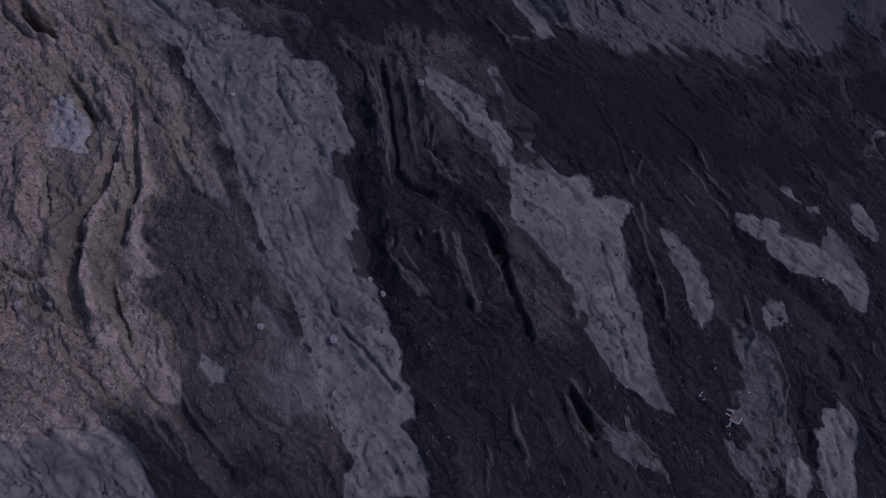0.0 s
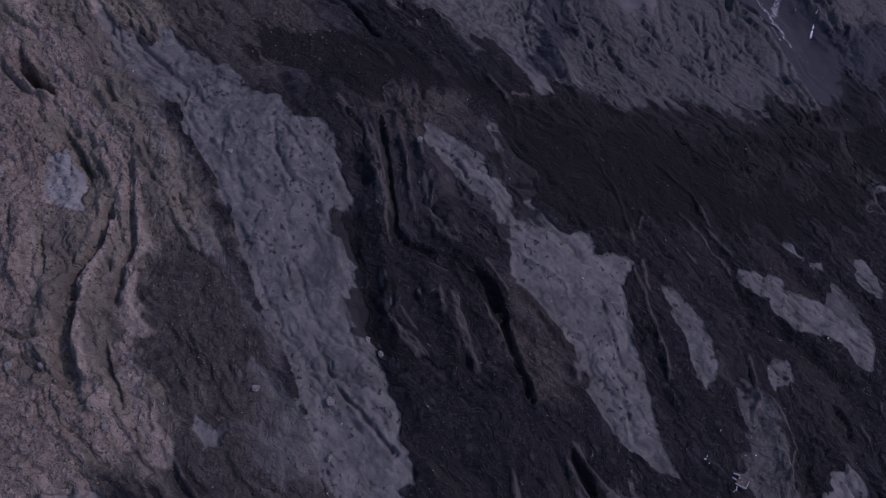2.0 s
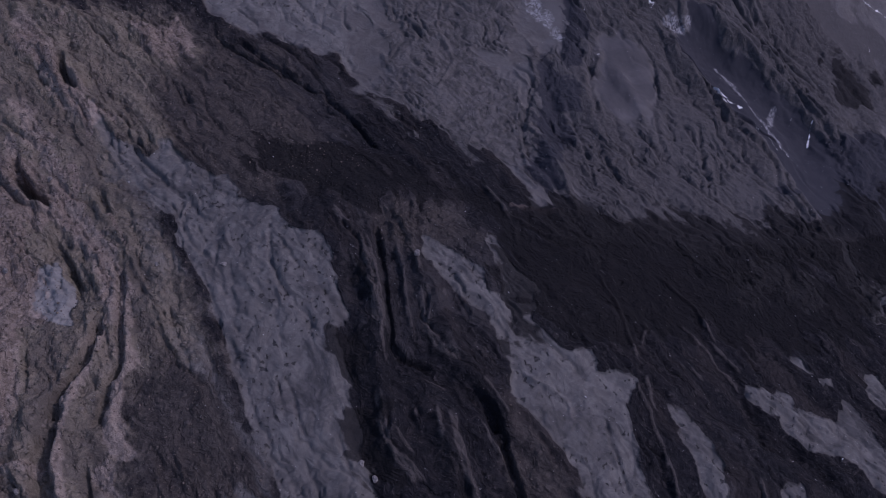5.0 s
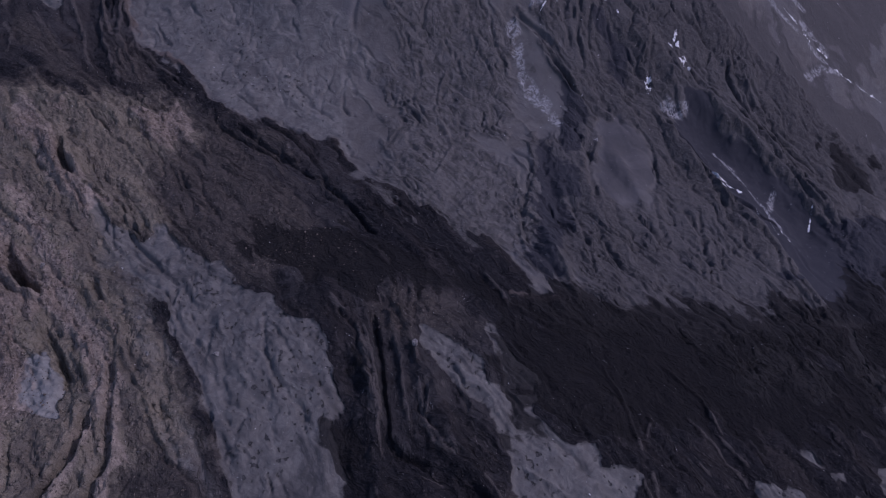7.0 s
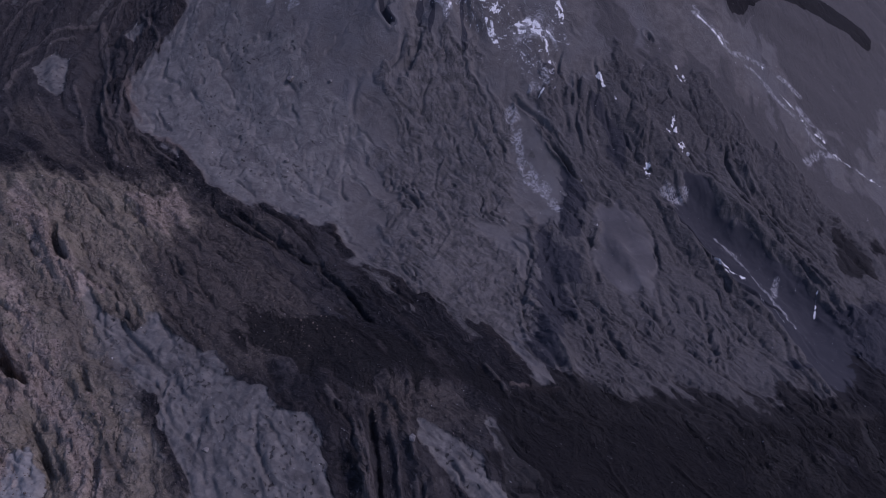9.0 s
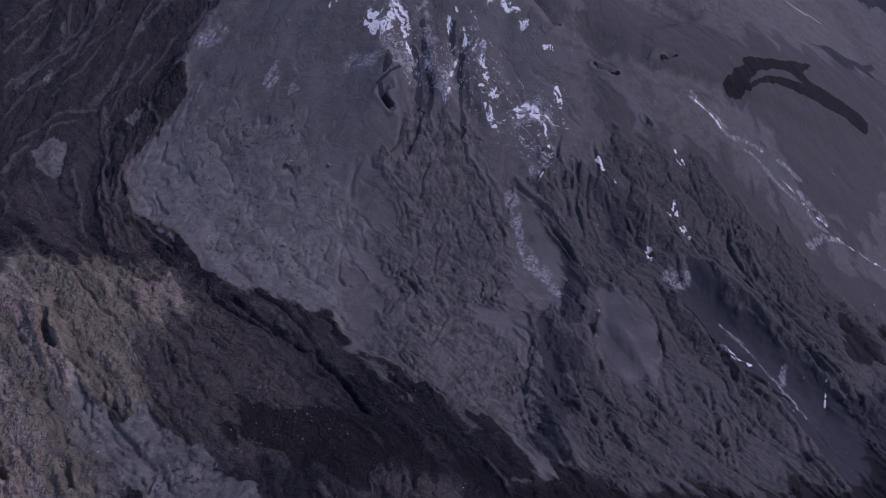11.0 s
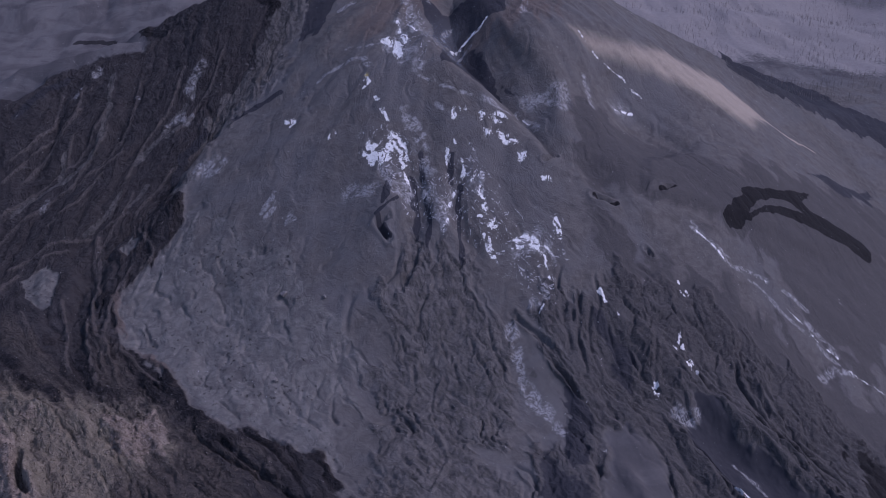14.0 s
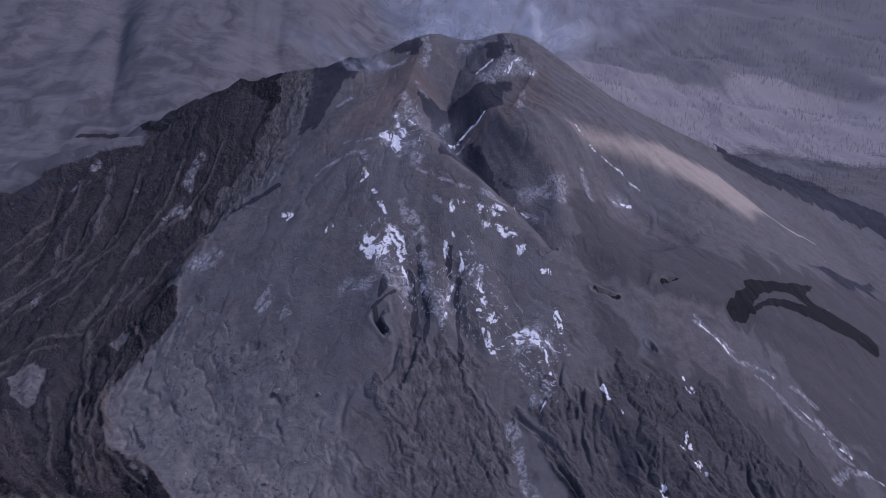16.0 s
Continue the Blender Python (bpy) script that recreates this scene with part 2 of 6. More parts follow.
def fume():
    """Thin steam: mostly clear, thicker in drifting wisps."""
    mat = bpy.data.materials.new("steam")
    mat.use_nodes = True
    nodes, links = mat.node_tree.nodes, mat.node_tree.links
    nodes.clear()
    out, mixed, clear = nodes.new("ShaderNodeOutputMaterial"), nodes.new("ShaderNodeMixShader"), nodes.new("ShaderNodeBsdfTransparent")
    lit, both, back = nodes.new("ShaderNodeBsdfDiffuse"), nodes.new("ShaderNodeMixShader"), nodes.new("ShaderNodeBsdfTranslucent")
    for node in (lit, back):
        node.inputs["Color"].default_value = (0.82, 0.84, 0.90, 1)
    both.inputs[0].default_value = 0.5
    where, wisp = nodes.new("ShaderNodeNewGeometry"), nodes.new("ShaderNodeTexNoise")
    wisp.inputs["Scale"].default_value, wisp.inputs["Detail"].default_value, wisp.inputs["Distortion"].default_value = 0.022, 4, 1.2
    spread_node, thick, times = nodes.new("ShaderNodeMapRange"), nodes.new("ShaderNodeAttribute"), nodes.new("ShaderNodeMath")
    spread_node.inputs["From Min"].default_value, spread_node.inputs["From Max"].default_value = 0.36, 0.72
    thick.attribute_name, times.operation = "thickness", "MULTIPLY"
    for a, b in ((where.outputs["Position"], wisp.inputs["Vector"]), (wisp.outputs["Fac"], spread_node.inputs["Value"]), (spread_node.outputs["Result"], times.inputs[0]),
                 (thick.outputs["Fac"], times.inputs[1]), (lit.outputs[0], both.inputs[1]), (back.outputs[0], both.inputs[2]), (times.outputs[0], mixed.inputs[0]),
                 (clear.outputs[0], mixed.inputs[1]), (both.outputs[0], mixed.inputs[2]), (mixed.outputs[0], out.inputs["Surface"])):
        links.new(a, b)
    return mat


STEAM = fume()
# ---- the lie of the land: plain functions of plan position, in metres ----
def step(a, b, v):
    """0 below a, 1 above b, smooth between."""
    t = np.clip((v - a) / (b - a), 0, 1)
    return t * t * (3 - 2 * t)


def ramp(v, soft):
    """max(0, v) with a soft knee."""
    return 0.5 * (v + np.sqrt(v * v + soft * soft))


def hill(x, y, cx, cy, height, rx, ry, turn=0.0):
    c, s = math.cos(radians(turn)), math.sin(radians(turn))
    u, v = (c * (x - cx) + s * (y - cy)) / rx, (-s * (x - cx) + c * (y - cy)) / ry
    return height * np.exp(-(u * u + v * v))


def along(x, y, ax, ay, bx, by):
    """Share of the way from a to b, and the distance from that line."""
    dx, dy = bx - ax, by - ay
    n = dx * dx + dy * dy
    t = np.clip(((x - ax) * dx + (y - ay) * dy) / n, 0, 1)
    return t, np.hypot(x - ax - t * dx, y - ay - t * dy)


CONE_X, CONE_Y = 40.0, 1215.0


HORN_LEFT = [(-22, 1215, 377), (-25, 1185, 358), (-44, 1110, 318), (-54, 1055, 290), (-76, 985, 256)]
HORN_RIGHT = [(122, 1205, 374), (124, 1165, 352), (94, 1098, 320), (60, 1035, 276)]
GULLY = [(30, 1195, 345), (14, 1145, 306), (23, 1075, 266), (58, 1005, 243), (96, 950, 222), (118, 900, 203)]


RIDGE = [(-40, 1225, 374), (-110, 1202, 362), (-154, 1200, 346), (-251, 1200, 331), (-312, 1200, 306), (-378, 1200, 274), (-440, 1190, 226)]


def land(x, y):
    """Height of the bare slope, the cone, its breach and its spurs."""
    base = 20 + 0.092 * (y - 350) + 0.10 * ramp(y - 3000, 300)
    base = base - 0.22 * ramp(x - 60, 80) * step(1500, 900, y) - 0.05 * ramp(x - 60, 80) * step(900, 1500, y)
    base = base - 0.16 * ramp(230 - y, 60)
    base = base + 20 * np.exp(-((y - 400) / 110.0) ** 2) * step(260, 40, np.abs(x + 40))
    base = base + 0.26 * ramp(y - 1650, 200) * step(-120, -520, x)
    # cone
    r = np.hypot((x - CONE_X) / 1.02, y - CONE_Y)
    top = 394 - 0.70 * ramp(r - 50, 40)
    cone = ramp(top - base, 24)
    z = base + cone
    # long ridge at the cone's left, buried under dark flows
    t, d = along(x, y, -60, 1200, -520, 1130)
    z = z + ramp(300 - 60 * t - 0.66 * d - z, 40) * step(0, 0.1, t)
    for (ax, ay, az), (bx, by, bz) in zip(RIDGE, RIDGE[1:]):
        t, d = along(x, y, ax, ay, bx, by)
        z = z + ramp(az + (bz - az) * t - 0.78 * d - z, 6) - 3 * np.exp(-(d / 60) ** 2)
    # spur on the right, with a long lee slope
    t, d = along(x, y, 130, 1210, 640, 1420)
    lee = step(-40, 40, 0.38 * (130 - x) + 0.92 * (y - 1210))
    z = z + ramp(342 - 235 * t - (0.62 - 0.30 * lee) * d - z, 26)
    t, d = along(x, y, 120, 1200, 420, 1330)
    z = z + ramp(345 - 190 * t - 0.62 * d - z, 30)
    # the front of the crater: two horns of the rim with a gully between them
    z = z - hill(x, y, 40, 1120, 40, 100, 75) - hill(x, y, 36, 1180, 22, 34, 30) - hill(x, y, 46, 1245, 10, 28, 26)
    z = z + hill(x, y, -30, 1244, 15, 48, 30) + hill(x, y, 126, 1240, 17, 50, 30) + hill(x, y, 118, 1070, 12, 50, 45)
    for crest, fall in ((HORN_LEFT, 0.85), (HORN_RIGHT, 0.75)):
        for (ax, ay, az), (bx, by, bz) in zip(crest, crest[1:]):
            t, d = along(x, y, ax, ay, bx, by)
            z = z + ramp(az + (bz - az) * t - fall * d - z, 5) - 0.5 * 5 * np.exp(-(d / 60) ** 2)
    for (ax, ay, az), (bx, by, bz) in zip(GULLY, GULLY[1:]):
        t, d = along(x, y, ax, ay, bx, by)
        z = z - ramp(z - (az + (bz - az) * t + 0.8 * d), 5) * np.exp(-(d / 48) ** 4)
    # sag between the front and the right-hand shoulder
    z = z - hill(x, y, 225, 1015, 48, 75, 75)
    return z
# ---- marks on the ground: weights laid down patch by patch ----
AREAS, STREAKS, TRENCHES, COURSES, VALLEYS, RIBS = [], [], [], [], [], []


def pairs(numbers):
    return [(numbers[i], numbers[i + 1]) for i in range(0, len(numbers), 2)]


def area(kind, *numbers):
    AREAS.append((kind, pairs(numbers)))


def streak(kind, width, *numbers):
    STREAKS.append((kind, width, pairs(numbers)))


def trench(width, depth, *numbers):
    TRENCHES.append((width, depth, pairs(numbers)))


def course(*numbers):
    COURSES.append(pairs(numbers))


def valley(width, depth, *numbers):
    """A broad trough; a negative depth is a bank."""
    VALLEYS.append((width, depth, pairs(numbers)))


def rib(width, rise, *numbers):
    """A thin raised crust along a flow."""
    RIBS.append((width, rise, pairs(numbers)))


def cleft(width, depth, *numbers):
    """A narrow crack: a rib turned inside out."""
    RIBS.append((width, -depth, pairs(numbers)))


# ---- outlines on the plan, in metres: patches, crusts and lava channels ----
area('earth', -296, 244, -259, 238, -232, 227, -205, 210, -202, 189, -226, 166, -280, 164)
area('ash', -245, 507, -197, 498, -163, 478, -148, 458, -116, 441, -104, 424, -80, 418, -72, 394, -56, 356, -70, 342, -63, 326, -56, 297, -49, 279, -47, 264, -34, 244, -25, 217, -23, 202, -15, 187, -17, 175, -27, 172, -18, 160, -10, 144, -5, 129, -58, 129, -55, 150, -63, 166, -67, 176, -78, 203, -90, 224, -103, 260, -119, 282, -131, 317, -141, 341, -157, 370, -185, 413, -193, 446, -218, 471)
area('ash', -285, 552, -277, 555, -250, 521, -225, 503, -213, 518, -188, 490, -158, 479, -145, 458, -145, 427, -185, 425, -208, 453, -244, 493)
area('ash', -287, 166, -246, 167, -226, 166, -206, 171, -188, 163, -176, 152, -165, 125, -279, 125)
area('pale', -277, 398, -266, 402, -253, 385, -247, 371, -249, 361, -243, 353, -256, 356, -269, 362, -280, 379)
area('ash', -153, 218, -145, 215, -133, 203, -134, 193, -140, 193, -149, 205)
area('ash', -12, 413, 14, 403, 30, 388, 35, 375, 47, 373, 65, 369, 67, 354, 84, 342, 102, 341, 105, 328, 129, 326, 121, 310, 121, 293, 124, 272, 131, 253, 132, 229, 134, 207, 148, 184, 141, 185, 131, 191, 115, 202, 105, 216, 95, 229, 87, 251, 77, 273, 62, 287, 46, 307, 46, 328, 37, 346, 31, 360, 22, 365, 6, 379, -10, 402)
area('ash', 30, 420, 39, 419, 48, 401, 66, 380, 64, 374, 45, 372, 42, 390)
area('ash', 222, 161, 231, 163, 235, 151, 230, 138, 211, 137)
area('grey', 203, 267, 211, 240, 230, 211, 222, 182, 230, 161, 196, 136, 181, 165, 192, 194, 200, 223)
area('grey', 225, 428, 241, 436, 273, 431, 284, 414, 261, 416, 228, 415)
area('grey', 325, 467, 332, 452, 347, 433, 332, 393, 321, 407, 320, 433)
area('black', 48, 438, 90, 439, 182, 451, 225, 455, 196, 387, 126, 358, 84, 346, 65, 369)
area('black', 337, 475, 381, 483, 369, 439, 340, 442)
area('black', -141, 518, -77, 524, -49, 505, -31, 469, -61, 445, -94, 456, -131, 481)
area('black', 360, 667, 412, 663, 389, 614, 360, 618)
area('black', -67, 518, -32, 493, 10, 470, 51, 454, 94, 469, 136, 459, 180, 458, 228, 470, 314, 476, 364, 466, 349, 429, 262, 430, 208, 390, 151, 355, 116, 357, 99, 369, 69, 381, 60, 414, 37, 430, 26, 449, -6, 455)
area('cone', -86, 1051, -133, 1002, -186, 1005, -239, 1006, -263, 957, -285, 937, -262, 889, -274, 856, -307, 819, -307, 789, -284, 749, -246, 717, -207, 670, -155, 640, -103, 620, -87, 614, -69, 575, -33, 550, 4, 535, 36, 511, 70, 453, 124, 459, 178, 442, 281, 454, 420, 515, 822, 793, 1410, 1364, 1513, 2118, 795, 2447, 425, 3158, -32, 3064)
area('veil', -162, 821, -112, 772, -77, 727, -77, 663, -76, 602, -89, 614, -103, 622, -155, 641, -207, 671, -247, 718, -282, 749, -305, 789, -303, 818, -274, 856, -258, 870, -214, 861)
area('grey', -18, 814, -1, 798, 31, 792, 51, 742, 64, 705, 77, 667, 37, 620, 72, 600, 73, 554, 76, 507, 28, 500, -33, 545, -56, 579, -36, 609, -44, 662, -36, 714, -42, 743, -28, 793)
area('fold', 82, 743, 104, 764, 152, 769, 182, 748, 218, 710, 274, 653, 310, 581, 330, 548, 238, 532, 219, 612, 200, 660, 164, 693, 117, 675, 95, 715)
area('fold', 216, 759, 260, 708, 313, 660, 372, 566, 408, 642, 318, 681, 274, 721, 229, 772)
area('fold', 90, 647, 132, 671, 204, 656, 221, 602, 238, 532, 75, 501, 70, 577)
area('smooth', 76, 729, 113, 679, 110, 649, 94, 634, 77, 657, 67, 700)
area('smooth', 144, 653, 153, 649, 192, 597, 179, 562, 131, 597)
area('slick_and_shade', 212, 675, 256, 662, 298, 613, 343, 555, 295, 547, 259, 593, 237, 636)
area('smooth', 213, 676, 256, 665, 299, 616, 343, 555, 292, 546, 257, 592, 235, 636)
area('plain', -732, 1592, -672, 1624, -595, 1643, -365, 1152, -367, 1138, -418, 1130, -468, 1111, -509, 1074, -541, 1068, -786, 1517)
area('white', 18, 944, 29, 943, 31, 936, 23, 927, 16, 929)
area('crust', 92, 977, 108, 984, 110, 970, 101, 971)
area('crust', 126, 976, 133, 991, 143, 995, 139, 967, 127, 961)
area('crust', 198, 1026, 215, 1043, 224, 1035, 213, 1020, 203, 1017)
area('white', 45, 939, 52, 939, 52, 933, 46, 932)
area('white', 61, 937, 69, 940, 68, 932, 61, 930)
area('white', 66, 914, 75, 912, 82, 909, 80, 905, 69, 908)
area('white', 49, 918, 54, 917, 54, 914, 49, 914)
area('white', 83, 893, 90, 894, 91, 890, 84, 889)
streak('white', 3.6, -66, 966, -60, 952, -50, 935)
streak('crust', 4.8, 86, 966, 97, 957, 107, 941)
streak('crust', 4.8, 51, 953, 66, 950, 76, 959)
area('crust', 53, 1167, 71, 1180, 97, 1186, 121, 1174, 123, 1152, 102, 1162, 81, 1153, 63, 1148)
streak('crust', 4.3, -4, 849, 4, 837, 12, 842, 18, 858)
streak('white', 4.8, 45, 851, 45, 836, 56, 828, 49, 816, 52, 801, 57, 792)
streak('crust', 5.5, 33, 863, 42, 866, 45, 855)
streak('white', 4.7, 72, 806, 85, 812, 98, 805, 109, 799)
streak('white', 5.4, 115, 827, 118, 820, 119, 814)
streak('crust', 4.8, 94, 820, 85, 812)
streak('crust', 5.1, 97, 764, 101, 755, 88, 750)
streak('crust', 5.5, -43, 867, -37, 855, -26, 852)
streak('crust', 8.8, -43, 874, -31, 858)
streak('crust', 7.7, -81, 858, -65, 858)
streak('white', 4.5, 111, 870, 116, 862)
streak('crust', 7.1, -32, 944, -19, 911, -7, 875)
streak('crust', 5.0, -2, 841, 7, 819, 15, 834)
streak('white', 3.4, 229, 791, 236, 781)
streak('crust', 3.0, 257, 858, 276, 840, 297, 825, 333, 822, 366, 806)
streak('crust', 4.3, 361, 789, 386, 770)
streak('crust', 4.2, 359, 740, 374, 752, 394, 756)
streak('white', 2.5, 392, 758, 435, 749, 446, 744)
streak('white', 4.8, 219, 740, 222, 725, 230, 710)
streak('white', 4.2, 191, 702, 192, 688)
streak('crust', 5.2, 206, 681, 212, 671, 224, 676)
streak('white', 2.5, 245, 617, 264, 599)
streak('crust', 4.1, 299, 611, 289, 587)
streak('white', 2.0, 288, 571, 299, 553)
streak('crust', 4.7, -174, 865, -169, 873, -162, 879)
streak('white', 5.8, -166, 969, -155, 967)
streak('white', 5.5, -112, 928, -107, 932)
streak('crust', 3.5, -146, 847, -143, 854)
streak('white', 4.8, 153, 772, 154, 759)
streak('crust', 4.3, 106, 800, 112, 790)
streak('crust', 7.0, -298, 1033, -290, 1023)
streak('crust', 8.7, -291, 1064, -285, 1091)
streak('crust', 4.9, 76, 681, 82, 667, 96, 658, 101, 648)
area('ash', -418, 841, -398, 857, -377, 848, -376, 819, -378, 793, -403, 815)
area('ash', -322, 872, -318, 885, -306, 880, -307, 868, -315, 863)
streak('tan', 9.8, -286, 463, -242, 414, -221, 373, -213, 350)
trench(3.8, 4, -46, 427, -41, 401, -36, 369, -32, 337, -23, 325, -7, 319)
trench(6.5, 6, 15, 312, 31, 298, 38, 279)
trench(3.6, 6, 38, 279, 44, 259, 50, 241, 55, 227)
trench(4.4, 5, 76, 196, 83, 183, 93, 169)
trench(2.5, 3, -66, 232, -47, 213, -29, 192)
trench(4.4, 4, -321, 485, -304, 466, -285, 455)
trench(3.0, 3, -183, 628, -156, 610, -120, 587, -100, 573)
trench(3.0, 3, -84, 557, -59, 525, -49, 511)
trench(3.6, 4, -323, 610, -304, 577, -291, 564)
trench(3.3, 4, -327, 488, -311, 472, -293, 462)
trench(5.3, 4, -20, 798, -22, 778, -35, 762)
trench(4.4, 6, -45, 828, -55, 821, -44, 807)
trench(5.2, 5, 156, 858, 175, 855)
trench(3.4, 6, 202, 815, 207, 811)
trench(3.7, 4, 233, 884, 243, 890)
trench(3.5, 4, 109, 888, 122, 899)
trench(4.1, 3, 69, 743, 86, 727, 109, 698, 122, 675)
trench(3.0, 3, 202, 661, 229, 635, 255, 586, 291, 567)
trench(3.2, 3, 266, 685, 309, 650, 342, 598)
area('fold', 66, 468, 94, 471, 135, 456, 179, 455, 254, 479, 315, 479, 364, 493, 446, 674, 365, 701, 310, 737, 256, 770, 218, 793, 151, 781, 116, 728, 84, 702, 119, 673, 80, 621, 70, 542)
area('fleck', -75, 927, -28, 920, -4, 871, 35, 903, 71, 837, 124, 831, 125, 790, 100, 744, 48, 786, 17, 826, -15, 828, -42, 850)
area('fleck', -55, 1112, -21, 1132, -6, 1045, -18, 995, -51, 1031)
area('rust', -59, 1196, -26, 1209, -1, 1178, -4, 1106, -21, 1112, -47, 1095, -86, 1070, -106, 1072, -83, 1126)
area('rust', 75, 1118, 127, 1162, 156, 1102, 85, 1056, 54, 1092)
area('yellow', -79, 1000, -71, 1000, -67, 992, -74, 986)
course(-304, 377, -295, 345, -282, 314, -276, 285, -264, 263)
course(-281, 344, -270, 318, -271, 297, -256, 280)
course(-264, 436, -235, 398, -220, 369, -209, 341)
course(-219, 427, -192, 384, -171, 347, -159, 314)
course(-179, 412, -153, 367, -136, 329, -113, 297, -89, 267, -69, 238, -51, 210, -22, 183)
course(-219, 476, -188, 445, -152, 395, -132, 353)
course(-123, 428, -111, 387, -93, 352, -69, 324, -53, 290)
course(-214, 272, -198, 238, -177, 210, -153, 183, -123, 157, -101, 135)
course(-166, 268, -148, 238, -134, 206, -121, 176, -88, 138)
course(-278, 189, -223, 193, -194, 183, -164, 160, -134, 131)
course(-226, 166, -198, 160, -176, 144, -160, 125)
course(-71, 438, -53, 406, -44, 378, -36, 344, -32, 325)
course(-55, 340, -39, 317, -37, 294, -31, 275, -16, 261)
course(-18, 412, -9, 379, -9, 353, 2, 333, 21, 326)
course(-18, 412, 2, 388, 18, 363, 21, 338)
course(-24, 309, -2, 314, 17, 307, 35, 281, 46, 255)
course(-16, 298, 2, 280, 9, 257, 24, 236)
course(14, 403, 34, 373, 45, 340, 67, 303, 84, 266, 100, 230, 121, 203, 145, 183)
course(47, 418, 70, 383, 97, 348, 119, 318, 124, 290, 132, 247)
course(139, 356, 137, 338, 126, 311, 132, 283, 144, 249, 160, 220)
course(155, 311, 172, 284, 175, 244)
course(206, 336, 239, 305, 267, 290, 296, 264)
course(254, 357, 276, 332, 304, 299)
course(203, 271, 207, 239, 226, 211, 226, 182, 233, 151)
course(253, 243, 269, 222, 287, 208)
course(44, 191, 40, 171, 50, 152, 49, 133)
course(-19, 190, -8, 164, -5, 132)
course(76, 200, 90, 177, 110, 164, 135, 153)
course(26, 164, 25, 132)
course(122, 494, 147, 471, 177, 450)
course(238, 502, 270, 463, 311, 448)
course(216, 521, 222, 499, 248, 475)
course(-416, 740, -387, 715, -350, 699, -295, 683, -249, 660, -194, 638, -141, 604, -100, 577, -59, 525)
course(-364, 848, -334, 797, -299, 722, -287, 683)
course(-324, 841, -319, 779, -283, 722, -228, 682, -178, 659)
course(-323, 610, -291, 564, -243, 521, -215, 497, -183, 450)
course(-383, 645, -335, 590, -303, 546, -267, 499, -233, 454, -206, 413)
course(-223, 590, -195, 545, -162, 513, -139, 481)
course(-190, 747, -184, 695, -162, 652)
course(-113, 734, -120, 678, -105, 624)
course(-82, 750, -85, 688, -78, 597)
course(12, 754, 12, 701, 37, 642, 60, 606, 71, 555, 63, 509)
course(-28, 685, -18, 637, -35, 584, -25, 545)
course(74, 726, 105, 703, 124, 676, 164, 655, 198, 633)
course(124, 777, 122, 738, 131, 701, 155, 674)
course(137, 646, 128, 603, 133, 566, 136, 518)
course(153, 648, 181, 624, 186, 588)
course(194, 699, 196, 664, 225, 643, 259, 597, 298, 550, 325, 508)
course(210, 701, 256, 669, 295, 639, 324, 585, 362, 527)
course(240, 777, 274, 728, 290, 676, 337, 654, 371, 614)
course(342, 811, 379, 768, 433, 743)
course(-453, 886, -419, 935, -385, 1002, -388, 1074)
course(-384, 827, -343, 884, -299, 913, -278, 964, -262, 1055)
course(-327, 791, -343, 863, -330, 909)
course(-269, 762, -296, 802, -280, 859)
course(-476, 978, -459, 1033, -427, 1091)
course(-31, 900, -18, 853, -23, 804, -38, 773)
course(15, 914, 15, 856, 20, 803)
course(70, 834, 100, 794, 98, 754)
valley(13.1, 5, -39, 462, -40, 416, -34, 369, -28, 329, -5, 319, 21, 309, 36, 288, 44, 263, 54, 230)
valley(11.3, 5, -63, 411, -56, 369, -58, 328, -49, 286, -41, 253, -24, 217, -13, 183)
valley(9.9, -6, -49, 401, -42, 365, -36, 329, -35, 290, -20, 260)
valley(10.1, -6, -21, 407, -3, 370, 6, 337, 21, 326)
valley(11.0, -7, -13, 302, 2, 283, 13, 246)
valley(8.5, 2.5, 130, 311, 138, 263, 145, 219, 153, 191)
valley(11.2, 6, 197, 340, 216, 293, 251, 276, 279, 246)
valley(9.0, 5, 230, 211, 234, 182, 237, 152)
valley(10.6, -5, 205, 255, 218, 210, 221, 175)
valley(13.4, 7, -286, 442, -252, 400, -232, 356)
valley(10.4, -6, -294, 368, -277, 327, -276, 285)
valley(8.7, 5, -167, 183, -143, 157, -121, 131)
valley(8.8, -4, 70, 206, 90, 180, 117, 161)
valley(15.6, 3, -386, 799, -338, 747, -293, 675, -235, 646, -172, 621, -109, 577, -54, 518, -6, 482)
valley(14.3, -8, -394, 675, -339, 660, -285, 646, -228, 635)
valley(17.5, -9, -351, 638, -310, 583, -258, 528)
valley(10.5, -6, 71, 555, 96, 485, 98, 463)
valley(12.1, 3, 91, 641, 94, 559, 111, 466)
valley(14.9, -6, 141, 629, 162, 596, 176, 562)
valley(21.4, 7, 219, 678, 266, 634, 309, 588, 328, 532)
valley(13.6, -6, 196, 664, 240, 605, 289, 554)
valley(16.6, -8, 252, 684, 302, 646, 353, 591, 383, 542)
valley(21.2, -8, 161, 750, 217, 701, 274, 653)
valley(16.7, 9, -25, 893, -15, 836, -28, 783)
valley(14.4, 7, 15, 896, 20, 834, 41, 782)
valley(20.2, -7, -48, 895, -51, 837, -71, 802)
valley(22.0, 8, -344, 792, -343, 884, -290, 932, -255, 1018)
valley(27.6, -9, -423, 870, -391, 947, -344, 1026)
valley(25.8, -8, -287, 861, -267, 944, -210, 994)
valley(25.4, 12, 132, 901, 164, 883, 198, 880)
area('lobe', 213, 877, 223, 926, 295, 992, 424, 1032, 669, 1213, 539, 963, 402, 891, 305, 882)
